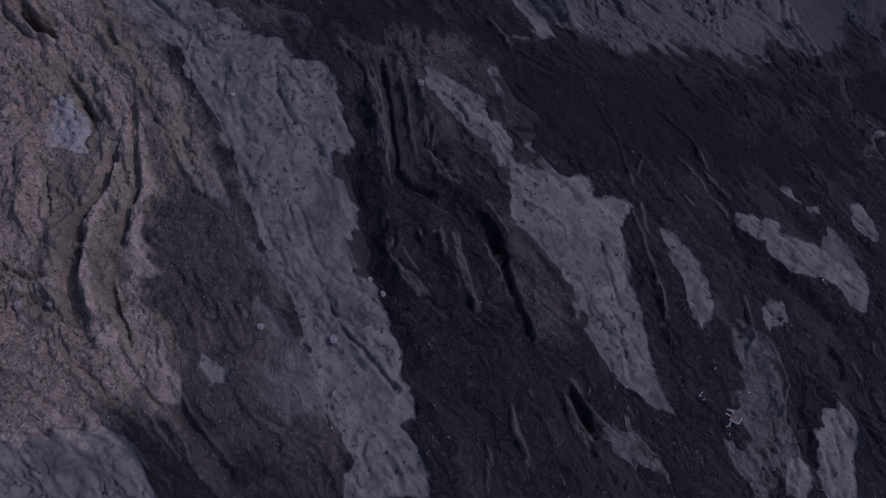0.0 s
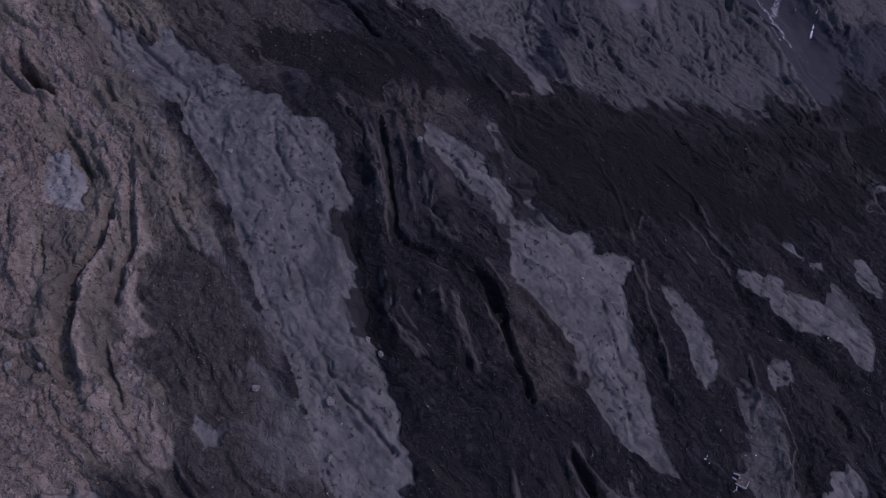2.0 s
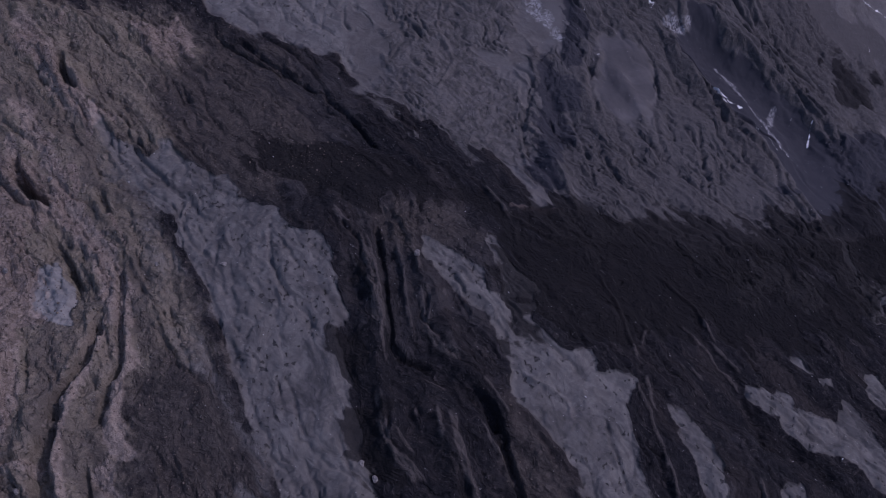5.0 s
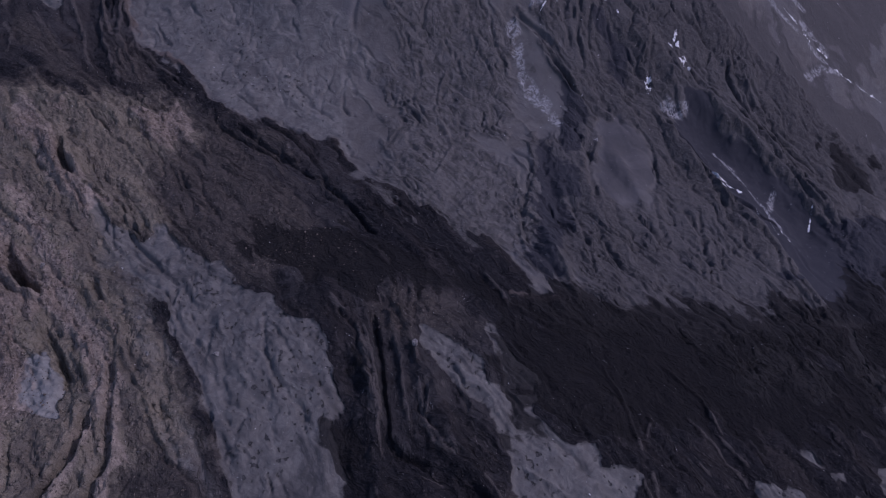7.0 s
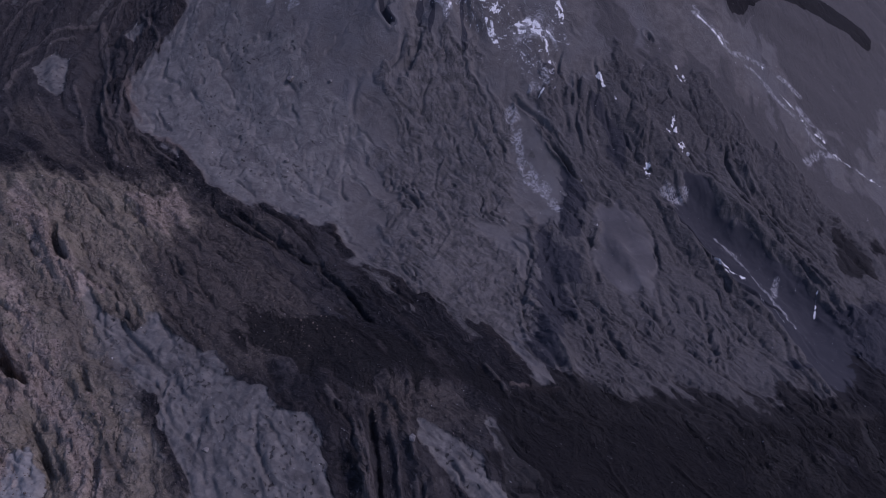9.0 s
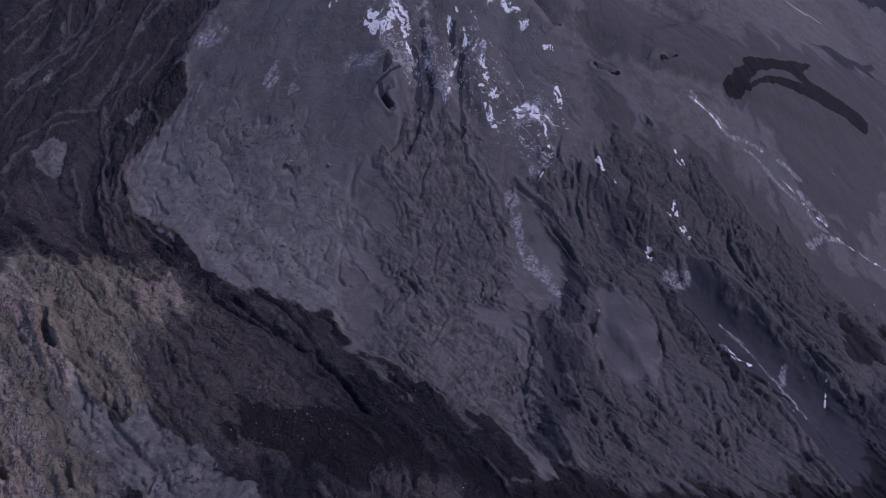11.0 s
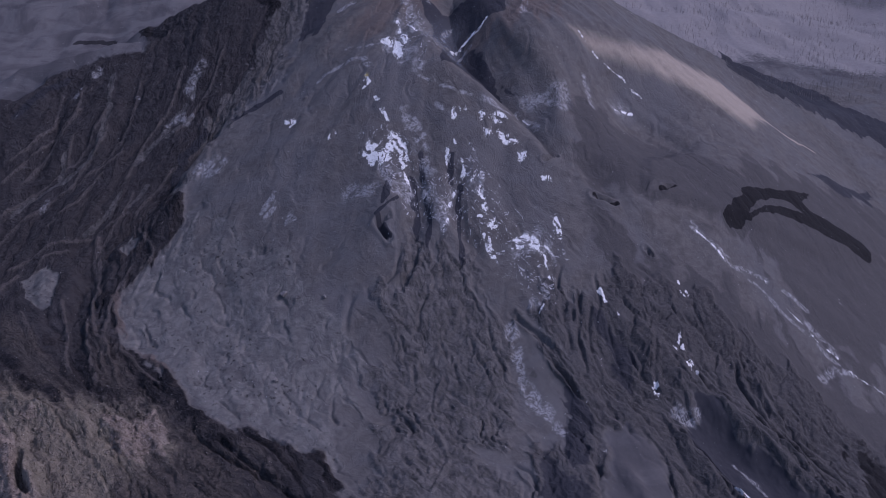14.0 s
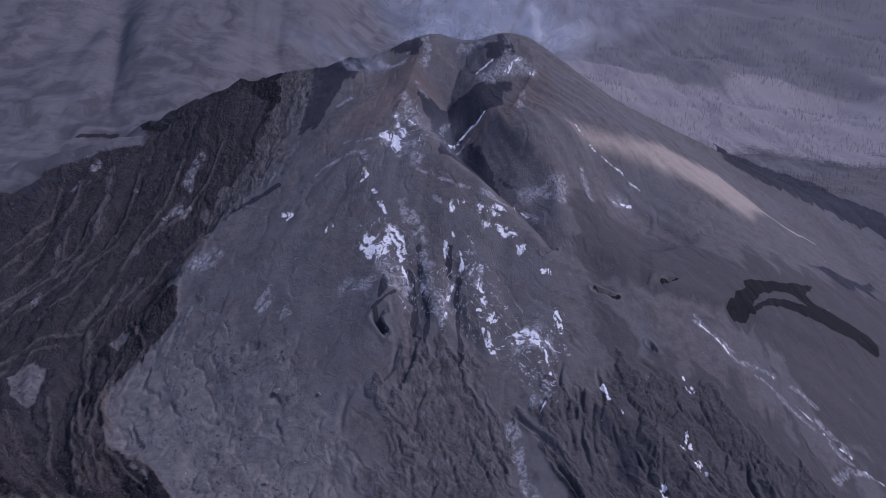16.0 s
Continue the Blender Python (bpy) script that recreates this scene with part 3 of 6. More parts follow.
area('dust', -901, 1683, -143, 1101, -135, 1019, -186, 1005, -239, 1006, -263, 957, -285, 937, -262, 889, -274, 856, -307, 819, -307, 789, -306, 726, -433, 711)
area('dust', -137, 325, -115, 282, -94, 238, -78, 196, -62, 160, -58, 125, -114, 125, -155, 169, -168, 193, -128, 217, -124, 252)
area('dust', -69, 445, -30, 457, 10, 447, 48, 412, 68, 364, 44, 339, 9, 344, -26, 336, -56, 380)
rib(1.2, 0.9, -54, 421, -47, 406, -43, 387, -38, 365, -36, 340)
rib(1.2, 0.9, -63, 406, -50, 382, -42, 365, -40, 340)
rib(1.3, 0.9, -78, 446, -69, 432, -62, 424)
rib(1.3, 0.9, 50, 435, 54, 428, 55, 415)
rib(1.4, 0.9, 89, 504, 96, 481, 98, 464, 102, 450)
rib(1.3, 0.9, 73, 440, 83, 432, 88, 422)
rib(1.2, 0.9, -9, 379, -5, 362, -7, 345, 2, 333, 17, 328)
rib(1.3, 0.9, -18, 451, -20, 428, -18, 407)
rib(1.4, 0.9, 155, 496, 167, 481, 185, 468)
rib(1.4, 0.9, 139, 480, 157, 473, 174, 463)
rib(1.4, 0.9, 145, 453, 151, 447)
rib(1.5, 0.9, 191, 498, 201, 483)
rib(1.5, 0.9, 225, 535, 222, 510, 226, 488)
rib(1.5, 0.9, 243, 538, 256, 523, 271, 497, 283, 479, 305, 466)
rib(1.4, 0.9, 225, 425, 233, 416, 241, 412)
rib(1.4, 0.9, 261, 437, 265, 416)
rib(1.5, 0.9, 274, 434, 282, 414)
rib(1.1, 0.9, -36, 336, -31, 319)
rib(1.1, 0.9, -39, 309, -35, 290, -31, 275)
rib(1.1, 0.9, -40, 290, -33, 275, -25, 260, -12, 244)
rib(1.1, 0.9, -23, 268, -18, 260, -5, 246)
rib(1.1, 0.9, 10, 295, 11, 280, 17, 261, 22, 239)
rib(1.1, 0.9, -3, 283, 4, 268)
rib(1.1, 0.9, 25, 319, 36, 306, 47, 289)
rib(1.1, 0.9, 32, 277, 41, 266, 48, 248, 51, 232)
rib(1.1, 0.9, 52, 321, 67, 313, 82, 305, 85, 289)
rib(1.1, 0.9, 40, 186, 43, 171, 50, 158, 51, 149)
rib(1.1, 0.9, 53, 198, 56, 185)
rib(1.1, 0.9, 26, 158, 27, 139, 29, 129)
rib(1.1, 0.9, 76, 196, 80, 183, 89, 170, 96, 160)
rib(1.1, 0.9, 82, 193, 92, 181, 111, 168)
rib(1.2, 0.9, 143, 280, 147, 261, 147, 241)
rib(1.2, 0.9, 137, 334, 139, 313, 144, 301)
rib(1.2, 0.9, 203, 271, 205, 255, 205, 243)
rib(1.2, 0.9, 207, 243, 220, 225, 229, 209, 222, 196, 213, 174)
rib(1.3, 0.9, 296, 248, 295, 232)
rib(1.3, 0.9, 276, 234, 284, 212)
rib(1.3, 0.9, 259, 210, 269, 199)
rib(1.3, 0.9, 188, 366, 203, 345, 210, 337)
rib(1.3, 0.9, -263, 331, -248, 317, -242, 309)
rib(1.2, 0.9, -254, 307, -243, 299)
rib(1.1, 0.9, -201, 224, -188, 206, -180, 193, -170, 183, -154, 160, -147, 144)
rib(1.1, 0.9, -178, 224, -173, 206, -160, 189, -148, 173, -130, 153, -119, 144)
rib(1.1, 0.9, -184, 183, -168, 166, -153, 147)
rib(1.1, 0.9, -206, 173, -188, 160, -169, 141)
rib(1.1, 0.9, -177, 268, -163, 245, -149, 217)
rib(1.1, 0.9, -160, 271, -151, 253, -146, 238)
rib(1.3, 0.9, -232, 428, -205, 390, -184, 357, -176, 339)
rib(1.3, 0.9, -259, 435, -242, 414, -227, 388)
rib(1.4, 0.9, -295, 463, -264, 436, -241, 409)
rib(1.3, 0.9, -184, 456, -187, 434, -178, 417, -165, 401)
rib(1.2, 0.9, -123, 422, -115, 392, -108, 374, -101, 356)
rib(1.3, 0.9, -152, 425, -146, 409, -137, 403)
rib(1.1, 0.9, -51, 228, -36, 207, -22, 190)
rib(1.1, 0.9, -57, 157, -49, 167, -44, 170)
rib(1.1, 0.9, -42, 167, -28, 154, -20, 135)
rib(1.6, 1.0, 77, 723, 97, 708, 122, 678)
rib(1.6, 1.0, 129, 758, 126, 739, 132, 710)
rib(1.5, 1.0, 159, 649, 176, 617, 188, 594)
rib(1.6, 1.0, 192, 669, 215, 647, 246, 636, 265, 598)
rib(1.6, 1.0, 234, 665, 280, 647, 298, 628, 322, 597)
rib(1.7, 1.0, 274, 713, 280, 679, 306, 663, 323, 640)
rib(1.7, 1.0, 282, 720, 294, 687, 320, 672, 341, 660)
rib(1.7, 1.0, 325, 645, 343, 608, 363, 587)
rib(1.6, 1.0, 214, 635, 238, 623, 249, 601, 261, 579)
rib(1.8, 1.0, -346, 845, -332, 797, -301, 738, -287, 691)
rib(1.8, 1.0, -308, 837, -308, 794, -282, 737, -234, 690)
rib(1.5, 1.0, -320, 617, -286, 564, -248, 533, -221, 503)
rib(1.6, 1.0, -376, 653, -335, 610, -290, 546)
rib(1.3, 1.0, 71, 555, 64, 529, 68, 492)
rib(1.5, 1.0, 142, 641, 130, 603, 134, 566)
rib(1.5, 1.0, 7, 696, -3, 651, 12, 614, -3, 572)
rib(1.9, 1.2, -360, 902, -350, 857, -326, 807)
rib(1.9, 1.2, -315, 898, -285, 854, -296, 802)
area('earth', -371, 513, -325, 502, -286, 463, -295, 426, -279, 391, -281, 344, -268, 293, -263, 261, -305, 253)
area('slick_and_shade', 149, 751, 170, 734, 172, 686, 156, 694, 150, 722)
area('slick_and_shade', 90, 622, 108, 606, 107, 542, 95, 474, 77, 470, 67, 504, 75, 556)
area('slick_and_shade', 114, 680, 129, 671, 125, 627, 110, 619, 107, 654)
cleft(1.3, 2.6, 82, 725, 94, 712, 105, 699, 116, 682, 120, 675)
cleft(1.3, 2.6, 87, 725, 104, 710, 115, 697, 119, 693)
cleft(1.4, 2.6, 135, 772, 128, 752, 126, 728)
cleft(1.3, 2.6, 124, 751, 123, 732)
cleft(1.4, 2.6, 119, 790, 111, 765, 107, 752)
cleft(1.3, 2.6, 113, 704, 116, 722)
cleft(1.3, 2.6, 128, 701, 128, 687)
cleft(1.3, 2.6, 30, 724, 35, 706)
cleft(1.3, 2.6, 45, 738, 50, 715, 59, 697, 60, 683)
cleft(1.3, 2.6, 15, 706, 22, 678)
cleft(1.3, 2.6, 25, 748, 28, 733)
cleft(1.3, 2.6, -5, 767, -13, 743, -17, 724)
cleft(1.3, 2.6, -0, 772, -5, 758)
cleft(1.3, 2.6, -40, 681, -36, 663)
cleft(1.4, 2.6, -31, 800, -37, 777, -51, 761)
cleft(1.3, 2.6, -19, 705, -16, 681)
cleft(1.3, 2.6, 5, 724, 10, 701)
cleft(1.3, 2.6, 39, 706, 48, 678)
cleft(1.3, 2.6, 198, 737, 192, 712, 191, 681)
cleft(1.4, 2.6, 224, 722, 235, 710, 252, 695, 260, 687)
cleft(1.4, 2.6, 231, 719, 245, 707, 257, 696)
cleft(1.4, 2.6, 270, 726, 269, 712, 272, 694)
cleft(1.4, 2.6, 281, 729, 284, 710, 286, 696)
cleft(1.4, 2.6, 298, 713, 301, 695)
cleft(1.5, 2.6, 321, 719, 329, 699)
cleft(1.4, 2.6, 187, 800, 207, 788)
cleft(1.3, 2.6, 178, 706, 186, 693)
cleft(1.4, 2.6, 224, 761, 242, 745, 260, 729)
cleft(1.4, 2.6, 258, 768, 276, 752)
cleft(1.3, 2.6, 154, 750, 158, 722, 161, 695)
cleft(1.4, 2.6, 148, 788, 149, 759, 143, 730)
cleft(2.6, 3, -74, 766, -78, 747, -80, 726)
cleft(2.6, 3, 74, 760, 79, 751)
cleft(2.5, 3, 86, 744, 90, 735)
cleft(1.3, 2.4, 169, 658, 187, 634, 188, 605, 187, 593)
cleft(1.4, 2.4, 216, 655, 235, 642, 247, 622, 262, 595)
cleft(1.4, 2.4, 220, 645, 231, 619, 250, 586)
cleft(1.5, 2.4, 270, 730, 269, 704, 284, 677, 308, 656, 320, 636)
cleft(1.5, 2.4, 279, 717, 286, 688, 300, 670)
cleft(1.5, 2.4, 285, 718, 301, 691, 306, 671, 348, 659)
cleft(1.4, 2.4, 289, 673, 307, 650, 325, 614, 331, 597)
cleft(1.5, 2.4, 320, 721, 330, 708)
cleft(1.5, 2.4, 322, 642, 346, 630, 364, 616)
cleft(1.2, 2.4, 60, 616, 74, 605, 78, 586, 71, 560)
cleft(1.3, 2.4, -84, 679, -84, 654, -78, 641)
cleft(1.3, 2.4, -95, 697, -103, 668, -103, 641)
cleft(1.3, 2.4, -110, 693, -113, 668)
cleft(1.3, 2.4, -2, 667, -1, 642)
cleft(1.3, 2.4, -43, 683, -40, 660)
cleft(1.4, 2.4, 90, 710, 110, 695, 119, 678)
cleft(1.2, 2.4, -26, 615, -16, 595)
cleft(1.2, 2.4, 31, 613, 36, 601)
cleft(1.4, 2.4, -175, 758, -178, 736, -167, 710)
cleft(1.4, 2.4, -196, 713, -202, 685)
cleft(1.5, 2.4, -228, 744, -235, 723)
cleft(1.4, 2.4, -143, 714, -145, 683, -134, 655)
cleft(1.3, 2.4, -232, 594, -221, 568)
cleft(1.2, 2.4, -258, 562, -244, 538, -230, 508)
cleft(1.2, 2.4, -261, 550, -245, 532, -224, 502)
cleft(1.2, 2.4, -197, 575, -184, 543, -165, 518)
cleft(1.2, 2.4, -219, 581, -203, 549)
cleft(1.2, 2.4, -96, 555, -77, 542, -58, 530)
cleft(1.2, 2.2, -265, 555, -250, 540, -242, 521, -232, 503, -209, 478)
cleft(1.2, 2.2, -252, 527, -249, 503, -226, 479)
cleft(1.2, 2.2, -220, 490, -198, 466)
cleft(1.3, 2.2, -227, 597, -228, 578)
cleft(1.3, 2.2, -215, 584, -197, 545)
cleft(1.2, 2.2, -215, 533, -203, 517)
cleft(1.1, 2.2, -277, 357, -270, 340, -264, 323)
cleft(1.1, 2.2, -205, 380, -189, 365, -176, 350)
cleft(1.0, 2.2, -172, 347, -164, 331)
cleft(1.1, 2.2, -167, 414, -161, 399)
cleft(1.1, 2.2, -155, 413, -154, 393, -146, 384)
cleft(1.0, 2.2, -121, 415, -115, 391, -106, 369)
cleft(1.0, 2.2, -142, 379, -131, 357)
cleft(1.0, 2.2, -158, 380, -144, 354, -137, 326)
cleft(1.0, 2.2, -127, 382, -117, 369)
cleft(1.1, 2.2, -251, 402, -239, 387, -227, 368)
cleft(4.2, 4.5, -319, 604, -309, 584, -298, 570)
cleft(3.9, 4.5, -331, 507, -318, 484, -305, 468, -291, 459)
cleft(3.4, 4.5, -261, 405, -247, 381, -246, 360, -234, 355)
cleft(3.6, 4.5, -282, 426, -267, 408)
cleft(4.3, 4.5, -296, 618, -282, 601)
cleft(1.1, 2.2, -190, 457, -186, 434, -176, 417)
cleft(1.1, 2.2, -121, 422, -114, 392, -106, 374)
cleft(1.0, 2.2, -90, 360, -77, 340)
cleft(1.0, 2.2, -72, 378, -61, 361)
cleft(1.0, 2.2, -64, 282, -52, 253)
cleft(0.9, 2.2, -82, 267, -73, 245, -54, 220)
cleft(1.0, 2.2, 55, 290, 65, 276, 76, 258)
cleft(1.0, 2.2, 82, 297, 88, 278)
cleft(1.0, 2.2, 105, 300, 111, 268, 117, 246)
cleft(1.0, 2.2, 112, 231, 121, 210)
cleft(1.1, 2.2, 221, 325, 232, 313)
cleft(1.2, 2.2, 258, 311, 277, 296)
cleft(1.1, 2.2, 254, 184, 258, 160)
cleft(1.1, 2.2, 246, 173, 250, 149)
cleft(0.9, 2.2, -46, 167, -49, 154, -42, 138)
cleft(0.9, 2.2, -35, 157, -25, 138)
cleft(1.0, 2.2, -157, 370, -139, 341)
cleft(1.0, 2.2, -99, 316, -88, 290, -78, 271)
cleft(0.9, 2.2, -61, 217, -47, 203)
cleft(1.0, 2.2, -224, 156, -196, 147, -178, 134)
cleft(1.0, 2.2, -254, 150, -232, 141)
cleft(1.0, 2.2, -212, 166, -187, 153)
cleft(1.1, 2.2, -270, 386, -258, 367)
cleft(1.2, 2.2, -265, 393, -253, 373)
cleft(1.2, 2.2, 173, 449, 186, 431)
cleft(1.2, 2.2, 185, 436, 195, 412)
streak('grey', 6.5, -398, 1105, -389, 1058, -388, 1022, -395, 994, -419, 967, -447, 953, -461, 931)
streak('grey', 5.0, -286, 1087, -286, 1053)
streak('grey', 5.5, -287, 1027, -306, 1009)
streak('grey', 5.0, -425, 1002, -422, 973)
streak('grey', 4.6, -346, 946, -354, 928, -374, 902)
streak('grey', 4.0, -319, 954, -332, 929)
streak('grey', 6.3, -339, 980, -314, 1012, -295, 1047)
valley(19.3, 7, -442, 1115, -453, 1069, -446, 1024, -452, 989, -469, 955)
valley(18.6, 7, -367, 1095, -366, 1034, -375, 992, -393, 966)
valley(17.3, 8, -232, 1040, -267, 981, -286, 950, -322, 940)
streak('earth', 6.2, -322, 601, -304, 568, -287, 549, -273, 525)
area('earth', -356, 638, -339, 638, -328, 614, -338, 607)
area('earth', -256, 638, -220, 638, -219, 618, -234, 611, -250, 621)
streak('earth', 4.0, -281, 454, -258, 432, -236, 405, -224, 381)
streak('earth', 2.6, -241, 447, -218, 412)
streak('earth', 3.4, -293, 353, -281, 338, -274, 321)
streak('earth', 6.2, -353, 635, -330, 604, -305, 574, -286, 550)
area('earth', -241, 657, -221, 642, -219, 621, -234, 614, -245, 628)
streak('earth', 4.7, -309, 520, -295, 493, -277, 477)
area('dust', -327, 693, -223, 664, -163, 635, -101, 601, -60, 549, -72, 492, -118, 468, -147, 493, -191, 519, -216, 568, -235, 608, -282, 642)
area('cinder', 139, 956, 243, 998, 331, 965, 623, 1128, 419, 738, 385, 776, 317, 862, 214, 872, 151, 868)
area('cinder', 126, 845, 207, 816, 288, 787, 384, 744, 442, 720, 408, 642, 318, 681, 263, 718, 216, 759, 174, 772)
area('black', 34, 446, 89, 431, 171, 428, 260, 436, 345, 435, 322, 383, 44, 343, 43, 387)
area('cone', -82, 1250, -151, 1250, -180, 1250, -179, 1127, -216, 1045, -239, 1026, -189, 969, -130, 996, -73, 981, -45, 1040, -8, 1168)
# shade of the fume and crater walls, laid on as dark colour
area('slick_and_shade', -131, 1250, -92, 1250, -50, 1240, -78, 1212, -109, 1180, -127, 1139, -146, 1099, -167, 1096, -163, 1168, -156, 1250, -145, 1250)
area('slick_and_shade', -20, 1137, 14, 1136, 56, 1157, 91, 1145, 78, 1105, 44, 1105, 17, 1084, -1, 1088, -14, 1105)
area('slick_and_shade', -88, 1250, -43, 1250, -19, 1229, -26, 1203, -52, 1211, -91, 1250)
area('slick_and_shade', 58, 1216, 95, 1223, 97, 1191, 64, 1184)
area('slick_and_shade', 20, 1081, 52, 1049, 81, 994, 69, 996, 39, 1022, 13, 1012)
# shadow patch on the right-hand lobe, put into the colour
area('slick_and_shade', 468, 1064, 548, 1129, 626, 1204, 572, 1111, 507, 1047, 484, 1057)
streak('jet', 3.0, 228, 881, 248, 892)
streak('jet', 3.9, 157, 859, 168, 854, 180, 856)
area('white', -77, 902, -73, 911, -68, 905, -62, 906, -57, 898, -51, 906, -46, 922, -40, 922, -32, 908, -29, 891, -36, 895, -42, 900, -47, 895, -50, 887, -58, 888, -63, 880, -69, 887)
area('white', -68, 1048, -62, 1063, -52, 1058, -45, 1045, -36, 1024, -43, 1021, -51, 1039, -59, 1041)
streak('white', 6.0, -47, 1087, -42, 1070, -35, 1055, -37, 1041)
streak('white', 2.7, -32, 1085, -22, 1063)
streak('crust', 2.6, -104, 1053, -84, 1048, -66, 1050)
streak('crust', 8.2, -38, 1130, -30, 1100, -23, 1068)
streak('crust', 10.2, -51, 1041, -34, 1019, -21, 1000)
streak('crust', 7.6, -14, 1232, -9, 1210, -15, 1188)
streak('crust', 4.5, -35, 1210, -41, 1193, -59, 1197, -70, 1201)
streak('crust', 4.3, -22, 1154, -13, 1135)
streak('crust', 4.3, -119, 1131, -102, 1143)
streak('white', 4.8, 18, 1080, 30, 1090, 44, 1095, 58, 1103)
streak('crust', 3.4, 28, 1073, 40, 1081)
streak('crust', 4.1, 7, 1089, 17, 1116)
streak('crust', 10.7, 35, 1225, 59, 1222)
streak('white', 5.1, 87, 1159, 98, 1174, 109, 1185)
streak('white', 4.4, 53, 1174, 66, 1182, 72, 1186)
streak('white', 5.1, 117, 1166, 121, 1149)
streak('crust', 5.3, 94, 1220, 94, 1190)
streak('crust', 4.2, 107, 1129, 101, 1094)
streak('white', 3.1, -83, 987, -77, 992, -72, 988, -79, 981)
streak('white', 3.1, -77, 999, -73, 989)
streak('crust', 3.9, -132, 1014, -114, 1025, -95, 1029, -82, 1026, -72, 1010)
streak('crust', 3.0, -18, 987, 0, 975, 19, 964, 36, 957)
streak('crust', 4.7, -26, 938, -18, 924, -14, 916)
streak('crust', 3.5, -1, 950, 7, 940)
streak('white', 4.5, -36, 890, -31, 878, -29, 866)
streak('crust', 5.5, -54, 879, -46, 864, -40, 854, -27, 852)
streak('crust', 7.7, -87, 861, -70, 860)
# two shadows beside the crusts painted dark, then dark lava ropes
streak('slick_and_shade', 6.1, 15, 892, 14, 866)
streak('slick_and_shade', 6.2, -15, 895, -12, 871)
streak('slick_and_shade', 6.6, -43, 872, -51, 840)
streak('slick_and_shade', 4.3, -37, 847, -57, 829, -43, 810)
streak('slick_and_shade', 6.4, -24, 872, -17, 836, -21, 800, -27, 758)
streak('slick_and_shade', 4.8, 24, 863, 22, 826, 25, 786)
streak('slick_and_shade', 4.8, -9, 849, -5, 820, -9, 787)
area('white', 8, 890, 10, 901, 18, 905, 21, 896, 13, 892, 12, 882)
streak('white', 3.4, 18, 907, 21, 898)
streak('white', 3.3, 26, 887, 28, 876, 26, 870)
streak('white', 2.7, 17, 875, 19, 858, 14, 843)
streak('crust', 9.7, -7, 854, 0, 840, 8, 827)
streak('white', 2.6, 11, 826, 6, 813)
streak('white', 3.3, 34, 866, 41, 871)
streak('white', 2.7, 44, 858, 46, 851)
streak('white', 3.2, 32, 834, 34, 830)
streak('white', 3.2, 42, 830, 48, 826, 52, 817, 58, 821)
streak('white', 3.1, 46, 811, 48, 802, 53, 796)
streak('white', 3.8, 116, 830, 119, 820, 120, 814)
streak('white', 3.3, 106, 870, 113, 862)
streak('crust', 11.6, 79, 804, 93, 812, 100, 803)
streak('white', 2.1, 72, 804, 82, 803, 91, 812)
streak('white', 2.5, -158, 961, -152, 963)
streak('white', 2.4, -112, 928, -106, 931)
streak('crust', 3.4, -170, 858, -163, 865, -160, 873)
streak('crust', 3.3, -146, 847, -138, 848)
streak('crust', 4.1, -311, 1024, -295, 1028, -284, 1031)
streak('crust', 2.8, -287, 1055, -284, 1080, -280, 1088)
streak('crust', 5.3, -432, 1077, -431, 1090)
streak('crust', 6.1, -419, 1106, -416, 1116)
streak('crust', 4.8, -429, 934, -428, 944)
streak('crust', 3.6, -365, 1071, -356, 1067)
streak('crust', 12.5, -252, 939, -233, 938)
streak('slick_and_shade', 7.6, -500, 1051, -483, 1077, -451, 1103)
streak('slick_and_shade', 6.5, -233, 996, -203, 1009, -178, 1017)
streak('slick_and_shade', 7.8, -283, 938, -283, 960, -262, 982)
streak('rust', 6.7, -312, 812, -292, 764, -259, 732, -217, 700)
streak('rust', 4.9, 52, 450, 93, 452)
streak('grey', 39.0, -174, 1250, -184, 1137, -208, 1054, -238, 1018)
streak('grey', 23.4, -238, 1018, -260, 973, -276, 935)
trench(5.9, 5, -319, 485, -307, 471, -290, 462)
trench(6.4, 5, -320, 607, -310, 584, -298, 568)
trench(5.8, 6, -331, 507, -317, 481, -304, 465, -287, 455)
trench(3.5, 5, -280, 428, -269, 417, -259, 403, -247, 383)
trench(4.6, 5, -320, 607, -309, 586, -296, 568)
trench(4.6, 5, -318, 482, -303, 464, -285, 452)
trench(4.0, 5, -253, 466, -240, 445)
trench(2.8, 3, -172, 632, -145, 608, -121, 591)
streak('tan', 8.8, -321, 485, -307, 463, -284, 452)
streak('tan', 8.7, -338, 521, -316, 476, -285, 454)
streak('tan', 7.9, -333, 624, -316, 584, -283, 552)
streak('earth', 7.2, -358, 649, -334, 614, -311, 581, -283, 550, -258, 538)
streak('earth', 6.3, -316, 472, -285, 452, -258, 432)
streak('earth', 5.4, -277, 488, -270, 467, -283, 447)
area('black', 95, 450, 124, 455, 179, 472, 248, 480, 311, 499, 392, 543, 357, 462, 166, 412, 87, 417)
area('slick_and_shade', 345, 580, 422, 611, 379, 512, 295, 495, 283, 517)
area('slick_and_shade', 237, 671, 264, 658, 301, 628, 329, 580, 345, 534, 342, 506, 319, 510, 298, 541, 276, 585, 247, 636)
streak('crust', 2.1, 250, 643, 267, 622, 284, 586, 304, 548)
area('plain', 145, 649, 161, 658, 178, 639, 187, 602, 180, 582, 157, 564, 139, 575, 136, 612)
streak('slick_and_shade', 9.2, -287, 954, -282, 982, -262, 1006)
rib(2.2, 1.2, -394, 1108, -390, 1061, -401, 1011, -421, 978)
rib(2.1, 1.2, -359, 1098, -357, 1029, -374, 988, -399, 949)
